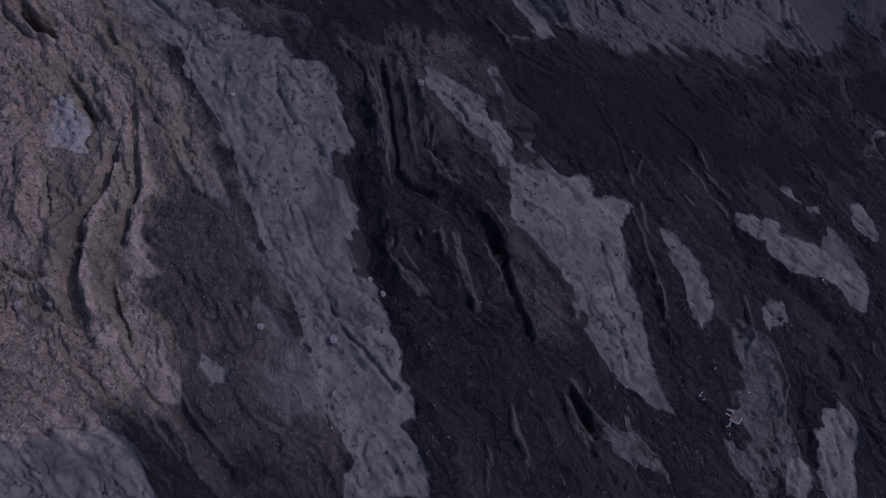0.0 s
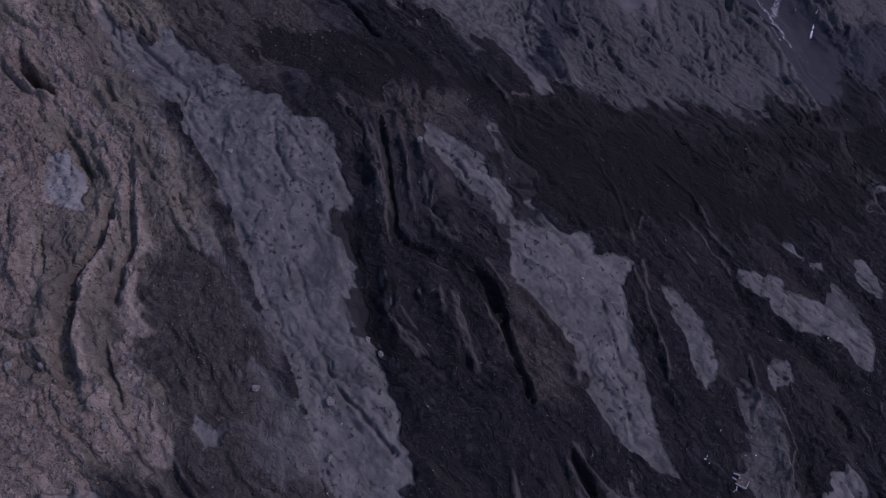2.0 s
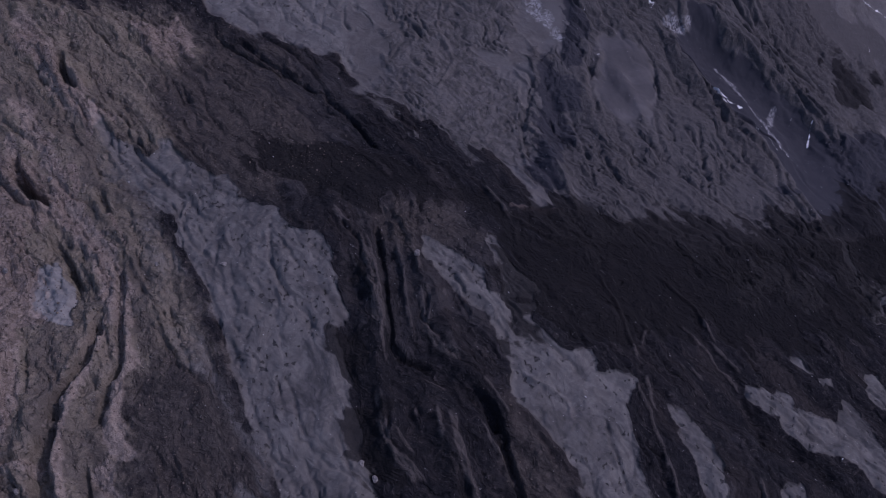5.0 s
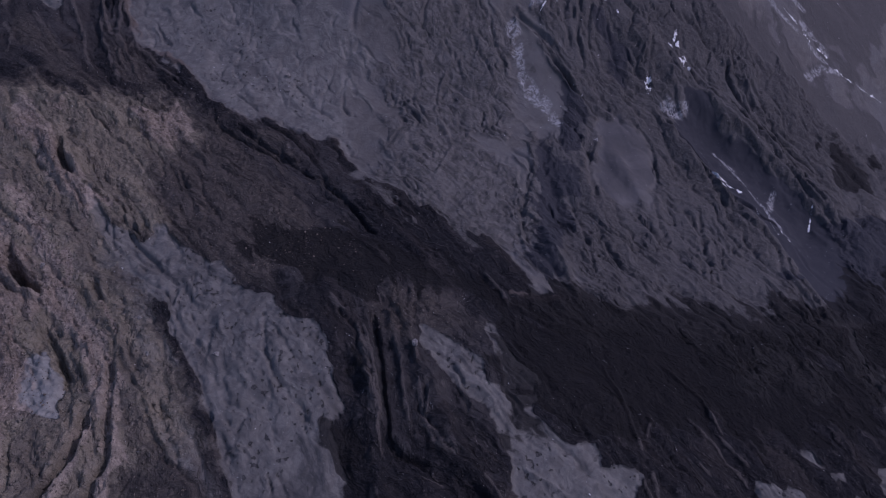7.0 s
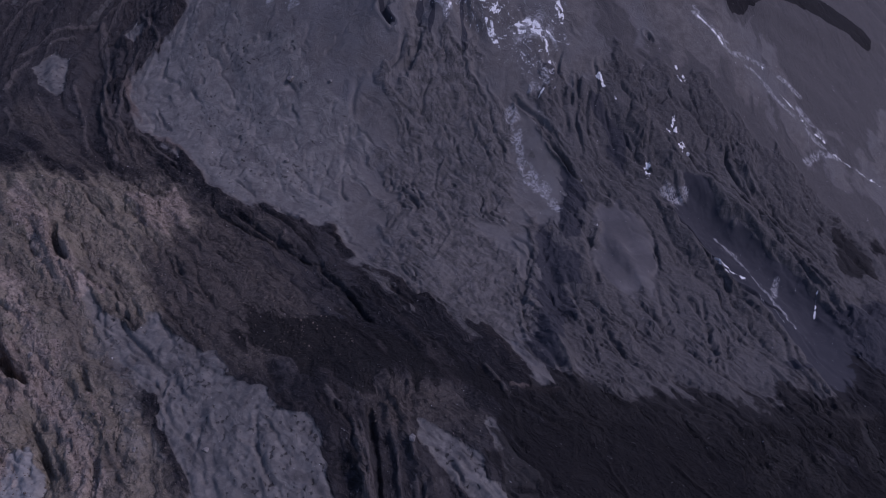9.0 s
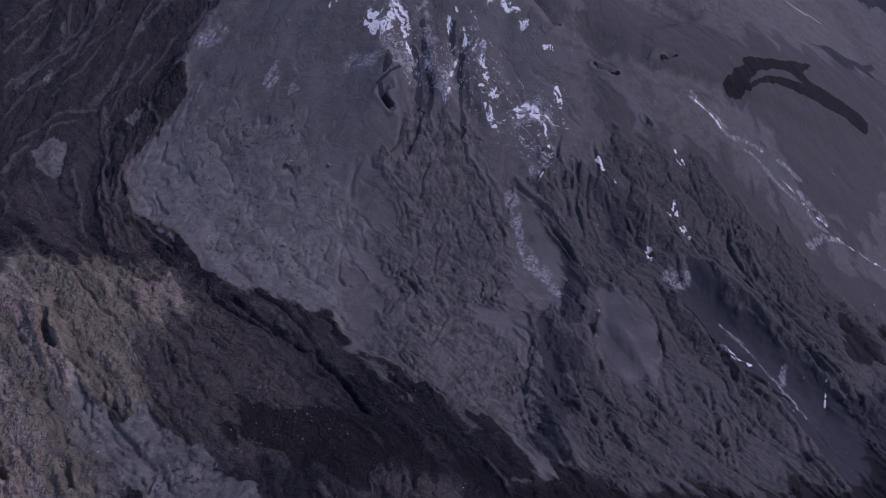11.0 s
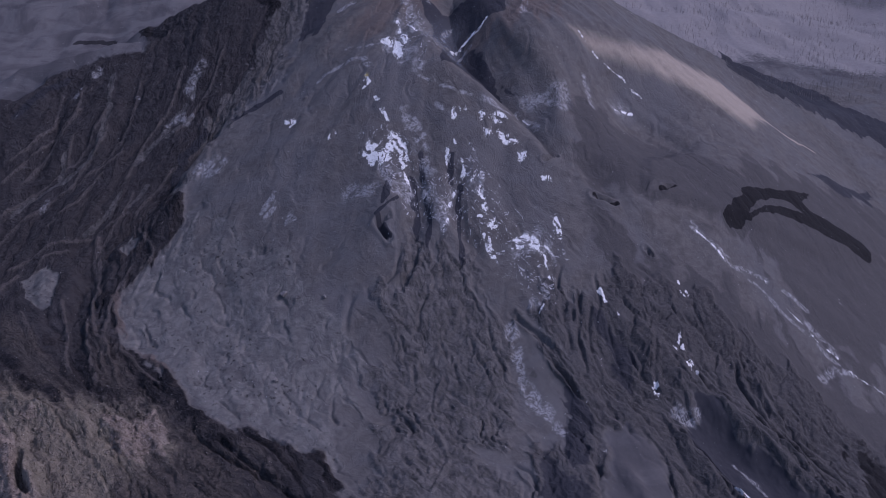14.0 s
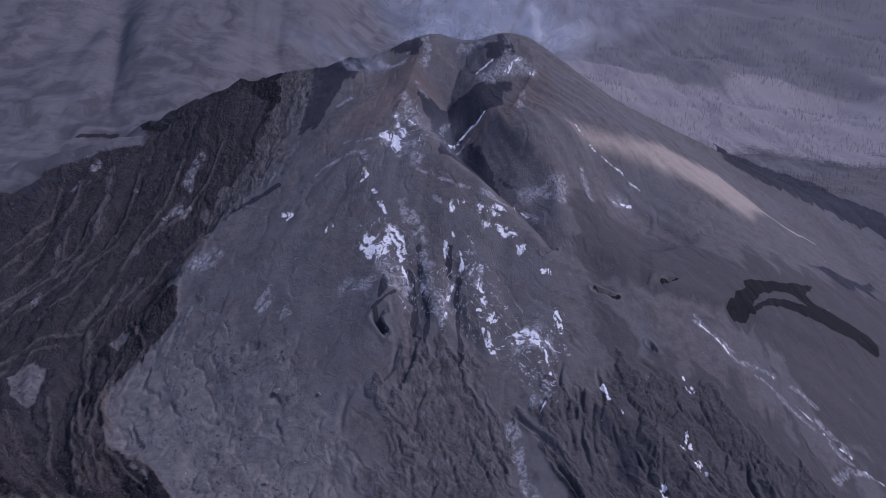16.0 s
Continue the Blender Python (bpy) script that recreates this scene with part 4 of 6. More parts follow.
rib(2.1, 1.2, -305, 1102, -311, 1046, -333, 1004, -345, 956)
rib(2.2, 1.2, -453, 1087, -451, 1042, -470, 1007, -488, 987)
rib(2.1, 1.2, -258, 1111, -267, 1060, -301, 1004)
rib(2.2, 1.2, -427, 1094, -426, 1048, -448, 999, -467, 966)
rib(2.0, 1.2, -369, 974, -388, 935, -418, 903)
rib(1.9, 1.2, -332, 953, -338, 914, -355, 877)
rib(1.3, 1.2, 32, 474, 48, 441, 81, 426, 115, 424)
rib(1.4, 1.2, 130, 478, 155, 456, 196, 449, 243, 447)
rib(1.3, 1.2, 159, 414, 183, 389, 196, 358)
rib(1.2, 1.2, 113, 403, 127, 368, 133, 337)
area('smooth', 145, 649, 161, 658, 178, 639, 187, 602, 180, 582, 157, 564, 139, 575, 136, 612)
area('smooth', 237, 671, 264, 658, 301, 628, 329, 580, 345, 534, 342, 506, 319, 510, 298, 541, 276, 585, 247, 636)
streak('white', 1.8, 315, 821, 334, 821)
streak('white', 1.6, 322, 576, 330, 595)
area('brown', -401, 529, -286, 530, -251, 461, -220, 396, -200, 340, -195, 319, -200, 291, -188, 260, -172, 230, -159, 209, -171, 192, -186, 177, -217, 174, -266, 165, -307, 165)
area('brown', -462, 699, -365, 687, -289, 672, -229, 651, -210, 621, -236, 598, -230, 542, -209, 500, -246, 519, -237, 475, -200, 433, -179, 396, -160, 363, -148, 336, -304, 341)
area('umber', -346, 695, -197, 650, -142, 602, -99, 542, -68, 489, -91, 462, -117, 464, -140, 454, -159, 467, -199, 497, -245, 526, -249, 514, -212, 455, -178, 409, -143, 357, -126, 310, -108, 274, -88, 241, -72, 209, -61, 179, -56, 151, -140, 150, -153, 179, -178, 209, -204, 276, -220, 354, -274, 480)
area('umber', -315, 675, -223, 671, -179, 621, -159, 585, -155, 516, -184, 493, -242, 554)
area('umber', -39, 449, 7, 442, 27, 419, 18, 413, -10, 414, -33, 411)
area('umber', 45, 300, 62, 286, 74, 265, 71, 242, 60, 230, 50, 263)
area('umber', -458, 715, -370, 703, -293, 687, -223, 667, -216, 639, -285, 657, -358, 668, -441, 675)
trench(6.5, 8, -225, 358, -223, 342, -226, 327, -235, 313, -240, 301, -239, 284)
trench(11, 10, -239, 288, -239, 268, -236, 249, -228, 236, -218, 226)
trench(5, 5, -221, 396, -214, 372, -207, 341, -203, 324, -209, 312, -211, 299, -210, 283)
trench(3.4, 4, -288, 272, -275, 264, -263, 261, -241, 262)
trench(3.5, 4, -325, 484, -315, 470, -300, 459, -288, 454)
trench(3, 3, -268, 330, -262, 315, -262, 305)
trench(3, 3, -212, 258, -203, 234, -194, 220)
streak('tan', 9.6, -221, 348, -222, 335, -226, 320, -233, 306, -232, 288, -229, 260, -220, 234, -205, 216, -187, 198)
streak('tan', 11.2, -258, 440, -235, 412, -221, 387, -209, 354, -201, 332, -197, 321, -204, 309, -205, 291, -199, 277, -188, 265)
streak('tan', 12.8, -199, 253, -187, 231, -176, 209, -167, 192)
streak('tan', 12.8, -301, 362, -290, 322, -279, 292, -270, 264)
area('tan', -287, 284, -280, 294, -267, 276, -269, 261, -280, 266)
streak('tan', 6.4, -282, 348, -270, 322, -267, 296)
streak('tan', 6.4, -284, 258, -262, 257, -241, 259)
streak('tan', 11.2, -329, 484, -311, 462, -282, 446, -257, 434)
streak('tan', 19.2, -363, 653, -331, 604, -306, 572, -279, 542)
streak('tan', 16.0, -257, 646, -236, 639, -217, 628)
streak('tan', 14.4, -336, 553, -298, 497, -275, 456, -240, 409)
streak('tan', 9.6, -268, 447, -230, 404, -209, 371)
valley(6, -4, -220, 348, -221, 335, -225, 319, -231, 305, -231, 288, -228, 260, -219, 233, -203, 215)
valley(6, -4, -218, 386, -206, 353, -198, 327, -200, 309, -203, 291, -196, 275)
valley(8, -4, -188, 252, -175, 230, -166, 209)
area('smooth', 134, 619, 143, 643, 158, 654, 177, 640, 189, 613, 181, 587, 158, 581, 133, 580)
area('smooth', 69, 713, 85, 706, 96, 682, 109, 661, 105, 637, 88, 633, 78, 666)
area('smooth', 217, 693, 235, 689, 251, 674, 280, 648, 315, 616, 340, 577, 344, 532, 319, 492, 295, 496, 289, 541, 272, 572, 251, 598, 232, 634, 215, 655)
area('slick_and_shade', 217, 693, 235, 689, 251, 674, 280, 648, 315, 616, 340, 577, 344, 532, 319, 492, 295, 496, 289, 541, 272, 572, 251, 598, 232, 634, 215, 655)
area('smooth', 133, 637, 149, 644, 168, 625, 186, 605, 183, 583, 158, 584, 134, 589)
area('slick_and_shade', 296, 565, 341, 592, 396, 593, 392, 507, 344, 483, 323, 482, 308, 508)
area('jet', 337, 474, 365, 484, 406, 481, 392, 431, 352, 435, 334, 443)
streak('ash', 5, 327, 472, 325, 449, 328, 434, 334, 421, 348, 421)
area('jet', 294, 881, 311, 902, 327, 919, 329, 930, 345, 939, 376, 953, 406, 970, 423, 986, 433, 990, 426, 978, 409, 962, 420, 952, 404, 938, 389, 943, 367, 937, 347, 921, 333, 904, 323, 887, 313, 874, 300, 870)
area('jet', 321, 884, 340, 906, 363, 924, 386, 934, 404, 939, 420, 953, 443, 958, 464, 957, 488, 956, 495, 945, 488, 930, 470, 926, 450, 926, 421, 922, 394, 921, 369, 917, 350, 908, 327, 885)
streak('crust', 2.5, 254, 852, 270, 843, 283, 827, 303, 818, 322, 807, 332, 794, 353, 781, 370, 767, 393, 755)
streak('white', 2.6, 340, 800, 355, 788, 369, 772)
streak('white', 2.6, 362, 777, 382, 769, 393, 757)
streak('white', 2.4, 260, 850, 274, 838, 283, 827)
streak('white', 2.2, 226, 786, 232, 777)
streak('white', 4, 115, 824, 119, 812)
streak('white', 2.6, 45, 855, 48, 844, 54, 823, 47, 808, 54, 791)
streak('white', 3.2, 71, 801, 90, 804, 102, 793, 105, 776)
streak('white', 2.6, 94, 762, 99, 750, 92, 741)
streak('white', 2.6, 77, 811, 87, 802, 100, 801)
streak('white', 2.6, 106, 867, 113, 859)
streak('white', 3.6, 150, 769, 155, 760)
streak('white', 2.2, 163, 754, 167, 746)
streak('white', 3, 218, 733, 222, 718, 228, 708)
streak('white', 2, 188, 692, 192, 687)
streak('white', 1.8, -66, 963, -60, 949, -51, 933)
streak('white', 2.4, -42, 919, -32, 899, -29, 875)
streak('white', 3, 224, 1060, 241, 1056)
streak('white', 3, 205, 1026, 227, 1033)
streak('white', 2.2, 167, 1084, 186, 1068, 211, 1066, 234, 1060)
streak('crust', 6, 98, 975, 114, 978, 125, 968)
streak('crust', 9, 130, 985, 133, 962)
streak('crust', 5, 168, 1030, 172, 990)
streak('white', 2.4, 86, 966, 105, 945)
streak('white', 3.5, -65, 1057, -51, 1043, -41, 1024)
streak('crust', 7, -47, 1089, -35, 1046, -25, 1016)
rib(1.6, 1.0, -79, 442, -70, 431, -58, 424)
rib(1.5, 1.0, -58, 420, -51, 405, -46, 393, -42, 377, -40, 360, -37, 340, -34, 328, -30, 324)
rib(1.4, 0.9, -54, 405, -48, 391, -44, 375, -43, 360)
rib(1.3, 0.8, -50, 379, -45, 371, -43, 356, -44, 344)
rib(1.8, 1.2, -31, 426, -29, 406, -26, 391, -23, 373, -20, 356, -17, 340)
rib(2.4, 1.2, -26, 432, -22, 416, -15, 396, -13, 382)
rib(1.7, 1, -12, 378, -10, 357, -8, 342, -2, 333, 6, 328, 17, 326)
rib(1.4, 0.8, -7, 394, 2, 383, 12, 375, 18, 362, 21, 346)
rib(1.3, 0.8, 2, 378, 6, 361)
rib(1.8, 1, -42, 307, -39, 295, -35, 286, -31, 277, -29, 269, -23, 264, -18, 255, -12, 246)
rib(1.3, 0.8, -31, 282, -25, 279, -18, 271, -11, 264)
rib(1.4, 0.8, -21, 264, -14, 253, -7, 248)
rib(2.6, 1, 6, 298, 9, 283, 11, 272, 15, 263, 20, 250, 24, 237)
rib(1.4, 0.8, -1, 298, 0, 283, 4, 272)
rib(1.4, 0.8, 24, 291, 30, 280, 35, 271, 41, 266)
rib(1.6, 1, 43, 262, 48, 251, 51, 240, 52, 228)
rib(1.4, 0.9, -15, 312, -5, 311, 2, 309, 6, 304)
rib(1.3, 0.8, -16, 299, -14, 290, -11, 284)
# black patch that also carries the shadow beside the ash
area('black', -50, 282, -41, 278, -34, 260, -34, 245, -43, 256, -49, 267)
area('black', -65, 426, -55, 405, -55, 377, -58, 344, -68, 336, -54, 329, -51, 356, -50, 386, -57, 415)
rib(1.7, 1, 40, 188, 43, 176, 47, 165, 50, 155, 51, 145)
rib(1.3, 0.8, 52, 198, 54, 191, 56, 185)
rib(1.8, 1.2, 74, 217, 81, 214, 84, 212)
rib(2.1, 1.2, 79, 207, 83, 196, 88, 187, 93, 180, 102, 172)
rib(1.8, 1.2, 75, 196, 76, 186, 82, 173, 89, 163, 94, 160)
rib(1.6, 0.9, 26, 164, 29, 154, 30, 145)
rib(1.4, 0.8, 61, 230, 69, 229, 78, 226)
area('grey', 103, 167, 114, 171, 132, 169, 135, 159, 124, 152, 110, 158)
rib(1.6, 0.9, 141, 374, 143, 363, 136, 346)
rib(1.4, 0.8, 165, 377, 175, 368, 186, 356, 191, 342, 203, 333, 206, 324)
rib(1.4, 0.8, 169, 344, 176, 335, 180, 327)
rib(1.3, 0.8, 131, 328, 131, 317, 134, 311, 139, 299)
rib(1.3, 0.8, 136, 312, 139, 295, 143, 280, 143, 264)
rib(1.3, 0.8, 231, 360, 237, 351)
area('ash', 208, 338, 214, 334, 226, 330, 236, 326, 241, 318, 249, 314, 266, 312, 271, 315, 277, 329, 275, 336, 266, 332, 260, 345, 252, 351, 249, 358, 258, 358, 265, 348, 279, 348, 280, 334, 291, 322, 299, 309, 302, 300, 307, 295, 299, 281, 292, 267, 285, 269, 282, 281, 262, 289, 245, 292, 233, 299, 229, 312, 219, 317, 208, 325)
area('ash', 149, 311, 157, 310, 168, 301, 177, 290, 181, 274, 178, 254, 172, 242, 166, 250, 163, 270, 158, 285, 153, 297)
area('ash', 305, 351, 317, 355, 319, 341, 317, 327, 314, 322, 305, 335)
area('ash', 216, 261, 223, 266, 233, 265, 230, 253, 219, 238, 215, 243, 215, 253)
area('ash', 250, 196, 260, 198, 269, 188, 269, 171, 268, 150, 265, 136, 245, 135, 242, 148, 239, 169, 241, 183)
rib(1.8, 1, 203, 270, 205, 254, 206, 239, 199, 219)
area('grey', 195, 215, 212, 224, 227, 207, 225, 182, 213, 153, 194, 149, 185, 172)
rib(1.3, 0.8, 226, 189, 225, 168, 228, 148)
rib(2.4, 1.5, -360, 899, -346, 868, -338, 829, -329, 788, -322, 755, -306, 722, -288, 690)
rib(2.4, 1.5, -305, 851, -314, 818, -312, 787, -305, 754, -287, 721, -273, 698)
rib(2.6, 1.5, -432, 801, -433, 835, -420, 852)
rib(2.2, 1.3, -429, 783, -410, 761, -407, 731)
rib(2.6, 1.4, -404, 800, -384, 774, -367, 748, -351, 723)
area('umber', -409, 783, -370, 765, -338, 715, -292, 683, -298, 668, -348, 699, -388, 740)
area('umber', -307, 738, -276, 721, -239, 675, -262, 683, -286, 698)
rib(2.2, 1.3, -369, 816, -347, 772, -332, 731, -317, 706)
rib(2.2, 1.3, -466, 886, -447, 922, -416, 948, -383, 969, -350, 996)
rib(2.2, 1.3, -439, 846, -404, 884, -360, 901, -327, 921)
rib(2.2, 1.3, -476, 916, -450, 956, -418, 981, -422, 1026)
rib(2.4, 1.3, -410, 948, -399, 980, -384, 1018, -385, 1053)
rib(2.2, 1.3, -490, 963, -466, 994, -442, 1028, -418, 1064)
rib(2.2, 1.3, -325, 913, -296, 961, -269, 988, -241, 1024)
rib(2.2, 1.3, -412, 836, -405, 869, -379, 882)
rib(2, 1.2, -300, 837, -287, 847, -266, 846, -258, 869)
valley(14, 5, -465, 943, -434, 969, -405, 1006, -401, 1047)
valley(14, 5, -376, 851, -375, 889, -347, 926, -316, 960)
valley(12, 5, -362, 871, -353, 823, -336, 772, -316, 730)
cleft(1.6, 2.6, 80, 725, 95, 707, 114, 686, 124, 679)
cleft(1.5, 2.6, 86, 730, 103, 712, 120, 691)
cleft(1.6, 2.6, 112, 781, 113, 756, 117, 732, 118, 708)
cleft(1.6, 2.6, 130, 773, 130, 748, 126, 728, 130, 704, 130, 690)
cleft(1.6, 2.6, 143, 759, 136, 734, 139, 710, 146, 691)
cleft(2.0, 3, 134, 645, 129, 621, 129, 591, 131, 561)
cleft(2.0, 3, 158, 658, 167, 643, 180, 629, 189, 607, 188, 589)
cleft(2.0, 3, 214, 650, 227, 631, 237, 604, 247, 582, 259, 570, 270, 558, 281, 542, 281, 520, 291, 500, 297, 488)
cleft(1.8, 3, 227, 647, 238, 621, 249, 600, 266, 580, 280, 565, 290, 550, 289, 521, 300, 497, 305, 472)
cleft(2.0, 3, 223, 716, 242, 695, 266, 674, 289, 653, 312, 635, 327, 610, 341, 589, 349, 567)
cleft(1.8, 2.8, 266, 709, 279, 686, 297, 665, 315, 647, 326, 627)
cleft(1.6, 2.6, 277, 711, 285, 693, 308, 667, 322, 654, 341, 641)
cleft(1.6, 2.6, 105, 580, 111, 551, 117, 522, 119, 489)
cleft(1.6, 2.6, 128, 536, 133, 514, 144, 494, 155, 486, 161, 472)
cleft(1.6, 2.6, 153, 553, 171, 545, 181, 524)
cleft(1.6, 2.6, 182, 582, 182, 552, 184, 530)
cleft(1.6, 2.6, 205, 575, 214, 547, 217, 520, 215, 493)
cleft(1.6, 2.6, 219, 571, 217, 531, 206, 501)
cleft(1.8, 2.6, 76, 601, 71, 563, 66, 531, 75, 503, 86, 482, 95, 457)
streak('white', 1.6, 238, 621, 247, 606, 260, 594)
streak('white', 1.5, 272, 581, 283, 569, 291, 553)
streak('crust', 2.2, 296, 603, 285, 575)
streak('white', 2.6, 188, 691, 190, 684)
streak('white', 2.4, 212, 727, 220, 716, 224, 706)
streak('crust', 4, 202, 674, 209, 667, 217, 670)
streak('crust', 6, 67, 730, 72, 701, 79, 681, 93, 662, 104, 644)
area('grey', 224, 426, 249, 439, 273, 434, 298, 442, 289, 418, 268, 406, 250, 417, 227, 409)
streak('black', 14, -668, 1641, -610, 1655, -381, 1191)
# sun breaking through on the right flank, painted as pale tan
area('sunlit_tan', 157, 1082, 182, 1089, 227, 1105, 278, 1138, 316, 1167, 371, 1212, 414, 1215, 449, 1195, 395, 1095, 347, 1087, 297, 1091, 261, 1093, 217, 1083, 180, 1072)
streak('sunlit_tan', 6, 438, 1178, 486, 1201, 536, 1215)
streak('sunlit_tan', 16, 278, 1123, 333, 1144, 394, 1160)
# dark lava strip on the plain, its colour lifted for haze
area('slick_and_shade', 574, 1780, 594, 1717, 662, 1604, 708, 1474, 750, 1421, 715, 1349, 645, 1379, 556, 1355, 469, 1323, 430, 1318)
area('slick_and_shade', 310, 606, 337, 576, 344, 532, 319, 492, 295, 496, 295, 534, 291, 567)
area('fold', 88, 471, 146, 525, 247, 544, 320, 490, 308, 441, 220, 434, 177, 439, 133, 436, 92, 414, 74, 435)
area('film', -291, 551, -231, 451, -188, 387, -156, 326, -135, 275, -112, 209, -99, 179, -57, 179, -90, 268, -124, 325, -150, 383, -194, 447, -251, 532)
area('film', -288, 174, -228, 181, -196, 176, -169, 156, -150, 125, -279, 125)
BOULDERS = [
    (-67.5, 221.4, 3.6, 'grey boulder lying on pale ash'),
    (-67.1, 188.5, 3.0, 'grey boulder lying on pale ash'),
    (-114.0, 229.7, 2.6, 'grey boulder lying on pale ash'),
    (-15.4, 397.1, 3.0, 'grey boulder lying on pale ash'),
    (-46.8, 262.0, 2.6, 'grey boulder lying on pale ash'),
    (-38.3, 252.9, 2.6, 'grey boulder lying on pale ash'),
    (-305.9, 383.2, 3.0, 'grey boulder lying on pale ash'),
    (-300.8, 396.3, 2.4, 'small grey boulder among rubble'),
    (-267.5, 241.9, 3.6, 'grey boulder lying on pale ash'),
    (-247.2, 242.7, 2.2, 'small grey boulder among rubble'),
    (-242.7, 202.7, 2.2, 'small grey boulder among rubble'),
    (-201.3, 205.5, 2.2, 'small grey boulder among rubble'),
    (-15.4, 395.6, 2.0, 'small grey boulder among rubble'),
    (-193.0, 394.1, 2.0, 'small grey boulder among rubble'),
    (-292.2, 477.4, 2.4, 'small grey boulder among rubble'),
    (-146.7, 392.2, 2.2, 'small grey boulder among rubble'),
    (-207.2, 426.4, 2.0, 'small grey boulder among rubble'),
    (-136.5, 691.7, 2.6, 'grey boulder lying on pale ash'),
    (-140.6, 774.9, 4.0, 'grey boulder lying on pale ash'),
    (-100.9, 764.3, 2.4, 'small grey boulder among rubble'),
]
RUIN = (185.7, 184.0)
WRECKAGE = [
    (165.6, 199.1, 2.4, 0.6, 60),
    (163.9, 197.2, 1.5, 1.0, 10),
    (166.3, 194.9, 1.1, 0.7, 40),
    (176.4, 215.1, 1.8, 0.6, 50),
    (181.5, 175.1, 1.7, 0.7, 70),
    (180.1, 179.1, 2.1, 0.5, 40),
    (191.5, 201.4, 1.1, 0.6, 20),
    (181.4, 186.5, 3.2, 0.8, -35),
]

# ---- relief ----
TABLE = np.random.RandomState(7).permutation(4096).astype(np.int32)
ANGLE = np.random.RandomState(8).rand(4096) * 2 * np.pi
GX, GY = np.cos(ANGLE).astype(np.float32), np.sin(ANGLE).astype(np.float32)


def grain(x, y):
    """Gradient noise, about -0.7 to 0.7, one lump a unit."""
    x, y = np.asarray(x, np.float32), np.asarray(y, np.float32)
    xi, yi = np.floor(x), np.floor(y)
    fx, fy = x - xi, y - yi
    xi, yi = xi.astype(np.int32), yi.astype(np.int32)
    u, v = fx * fx * fx * (fx * (fx * 6 - 15) + 10), fy * fy * fy * (fy * (fy * 6 - 15) + 10)

    def corner(a, b):
        h = TABLE[(TABLE[(xi + a) & 4095] + yi + b) & 4095]
        return GX[h] * (fx - a) + GY[h] * (fy - b)

    top = corner(0, 0) * (1 - u) + corner(1, 0) * u
    low = corner(0, 1) * (1 - u) + corner(1, 1) * u
    return top * (1 - v) + low * v


def cloud(x, y, octaves=4, gain=0.5):
    total, size = 0, 1.0
    for k in range(octaves):
        total = total + size * grain(x * 2 ** k + 17.3 * k, y * 2 ** k - 9.1 * k)
        size *= gain
    return total


def crests(x, y, octaves=4, gain=0.55):
    """Sharp-backed folds, 0 to about 1."""
    total, size, whole = 0, 1.0, 0
    for k in range(octaves):
        total = total + size * (1 - np.abs(grain(x * 2 ** k + 31.7 * k, y * 2 ** k + 5.9 * k)) * 2.2)
        whole += size
        size *= gain
    return total / whole


def spread(lo, hi, fine, mid, far, a, b):
    """Grid lines: fine spacing between a and b, then wider to the ends."""
    lines = list(np.arange(a, b, fine))
    for start, end, sign in ((lines[-1], hi, 1), (lines[0], lo, -1)):
        at, gap, side = start, fine, []
        while sign * (end - at) > 0:
            gap = min(gap * 1.03, mid) if abs(at - start) < 420 else min(gap * 1.08, far)
            at += sign * gap
            side.append(at)
        lines = lines + side if sign > 0 else side[::-1] + lines
    return np.array(lines)


LINES_X = spread(-4300, 4300, 1.0, 2.2, 90, -330, 350)
LINES_Y = np.concatenate([spread(-4200, 60, 1.0, 10, 120, 58, 60)[:-1], np.arange(60, 720, 1.0), spread(720, 4700, 1.4, 3.0, 60, 720, 1260)[0:]])
LINES_Y = np.unique(np.round(LINES_Y, 2))
X, Y = np.meshgrid(LINES_X, LINES_Y)
SHAPE = X.shape
X, Y = X.ravel(), Y.ravel()
Z = land(X, Y)

# the way the flows went: downhill, bent to follow the courses
WEST, EAST, SOUTH, NORTH = -640.0, 640.0, 40.0, 1360.0
CELL = 5.0
cx, cy = np.meshgrid(np.arange(WEST, EAST + 1, CELL), np.arange(SOUTH, NORTH + 1, CELL))
slope_y, slope_x = np.gradient(land(cx, cy), CELL)
slope_x, slope_y = slope_x - 0.05, slope_y + 0.05
way = np.arctan2(slope_y, slope_x) * 2
c2, s2 = 0.10 * np.cos(way), 0.10 * np.sin(way)
for line in COURSES + [t[2] for t in TRENCHES] + [r[2] for r in RIBS]:
    for (ax, ay), (bx, by) in zip(line, line[1:]):
        if (ax, ay) != (bx, by):
            d = along(cx, cy, ax, ay, bx, by)[1]
            w, way = np.exp(-(d / 20.0) ** 2) + 0.25 * np.exp(-(d / 60.0) ** 2), math.atan2(by - ay, bx - ax) * 2
            c2, s2 = c2 + w * math.cos(way), s2 + w * math.sin(way)


def pick(field, x, y, cell):
    """Bilinear reading of a raster that starts at the south-west corner."""
    u, v = np.clip((x - WEST) / cell, 0, field.shape[1] - 1.001), np.clip((y - SOUTH) / cell, 0, field.shape[0] - 1.001)
    i, j = u.astype(np.int32), v.astype(np.int32)
    u, v = (u - i).astype(np.float32), (v - j).astype(np.float32)
    return (field[j, i] * (1 - u) + field[j, i + 1] * u) * (1 - v) + (field[j + 1, i] * (1 - u) + field[j + 1, i + 1] * u) * v


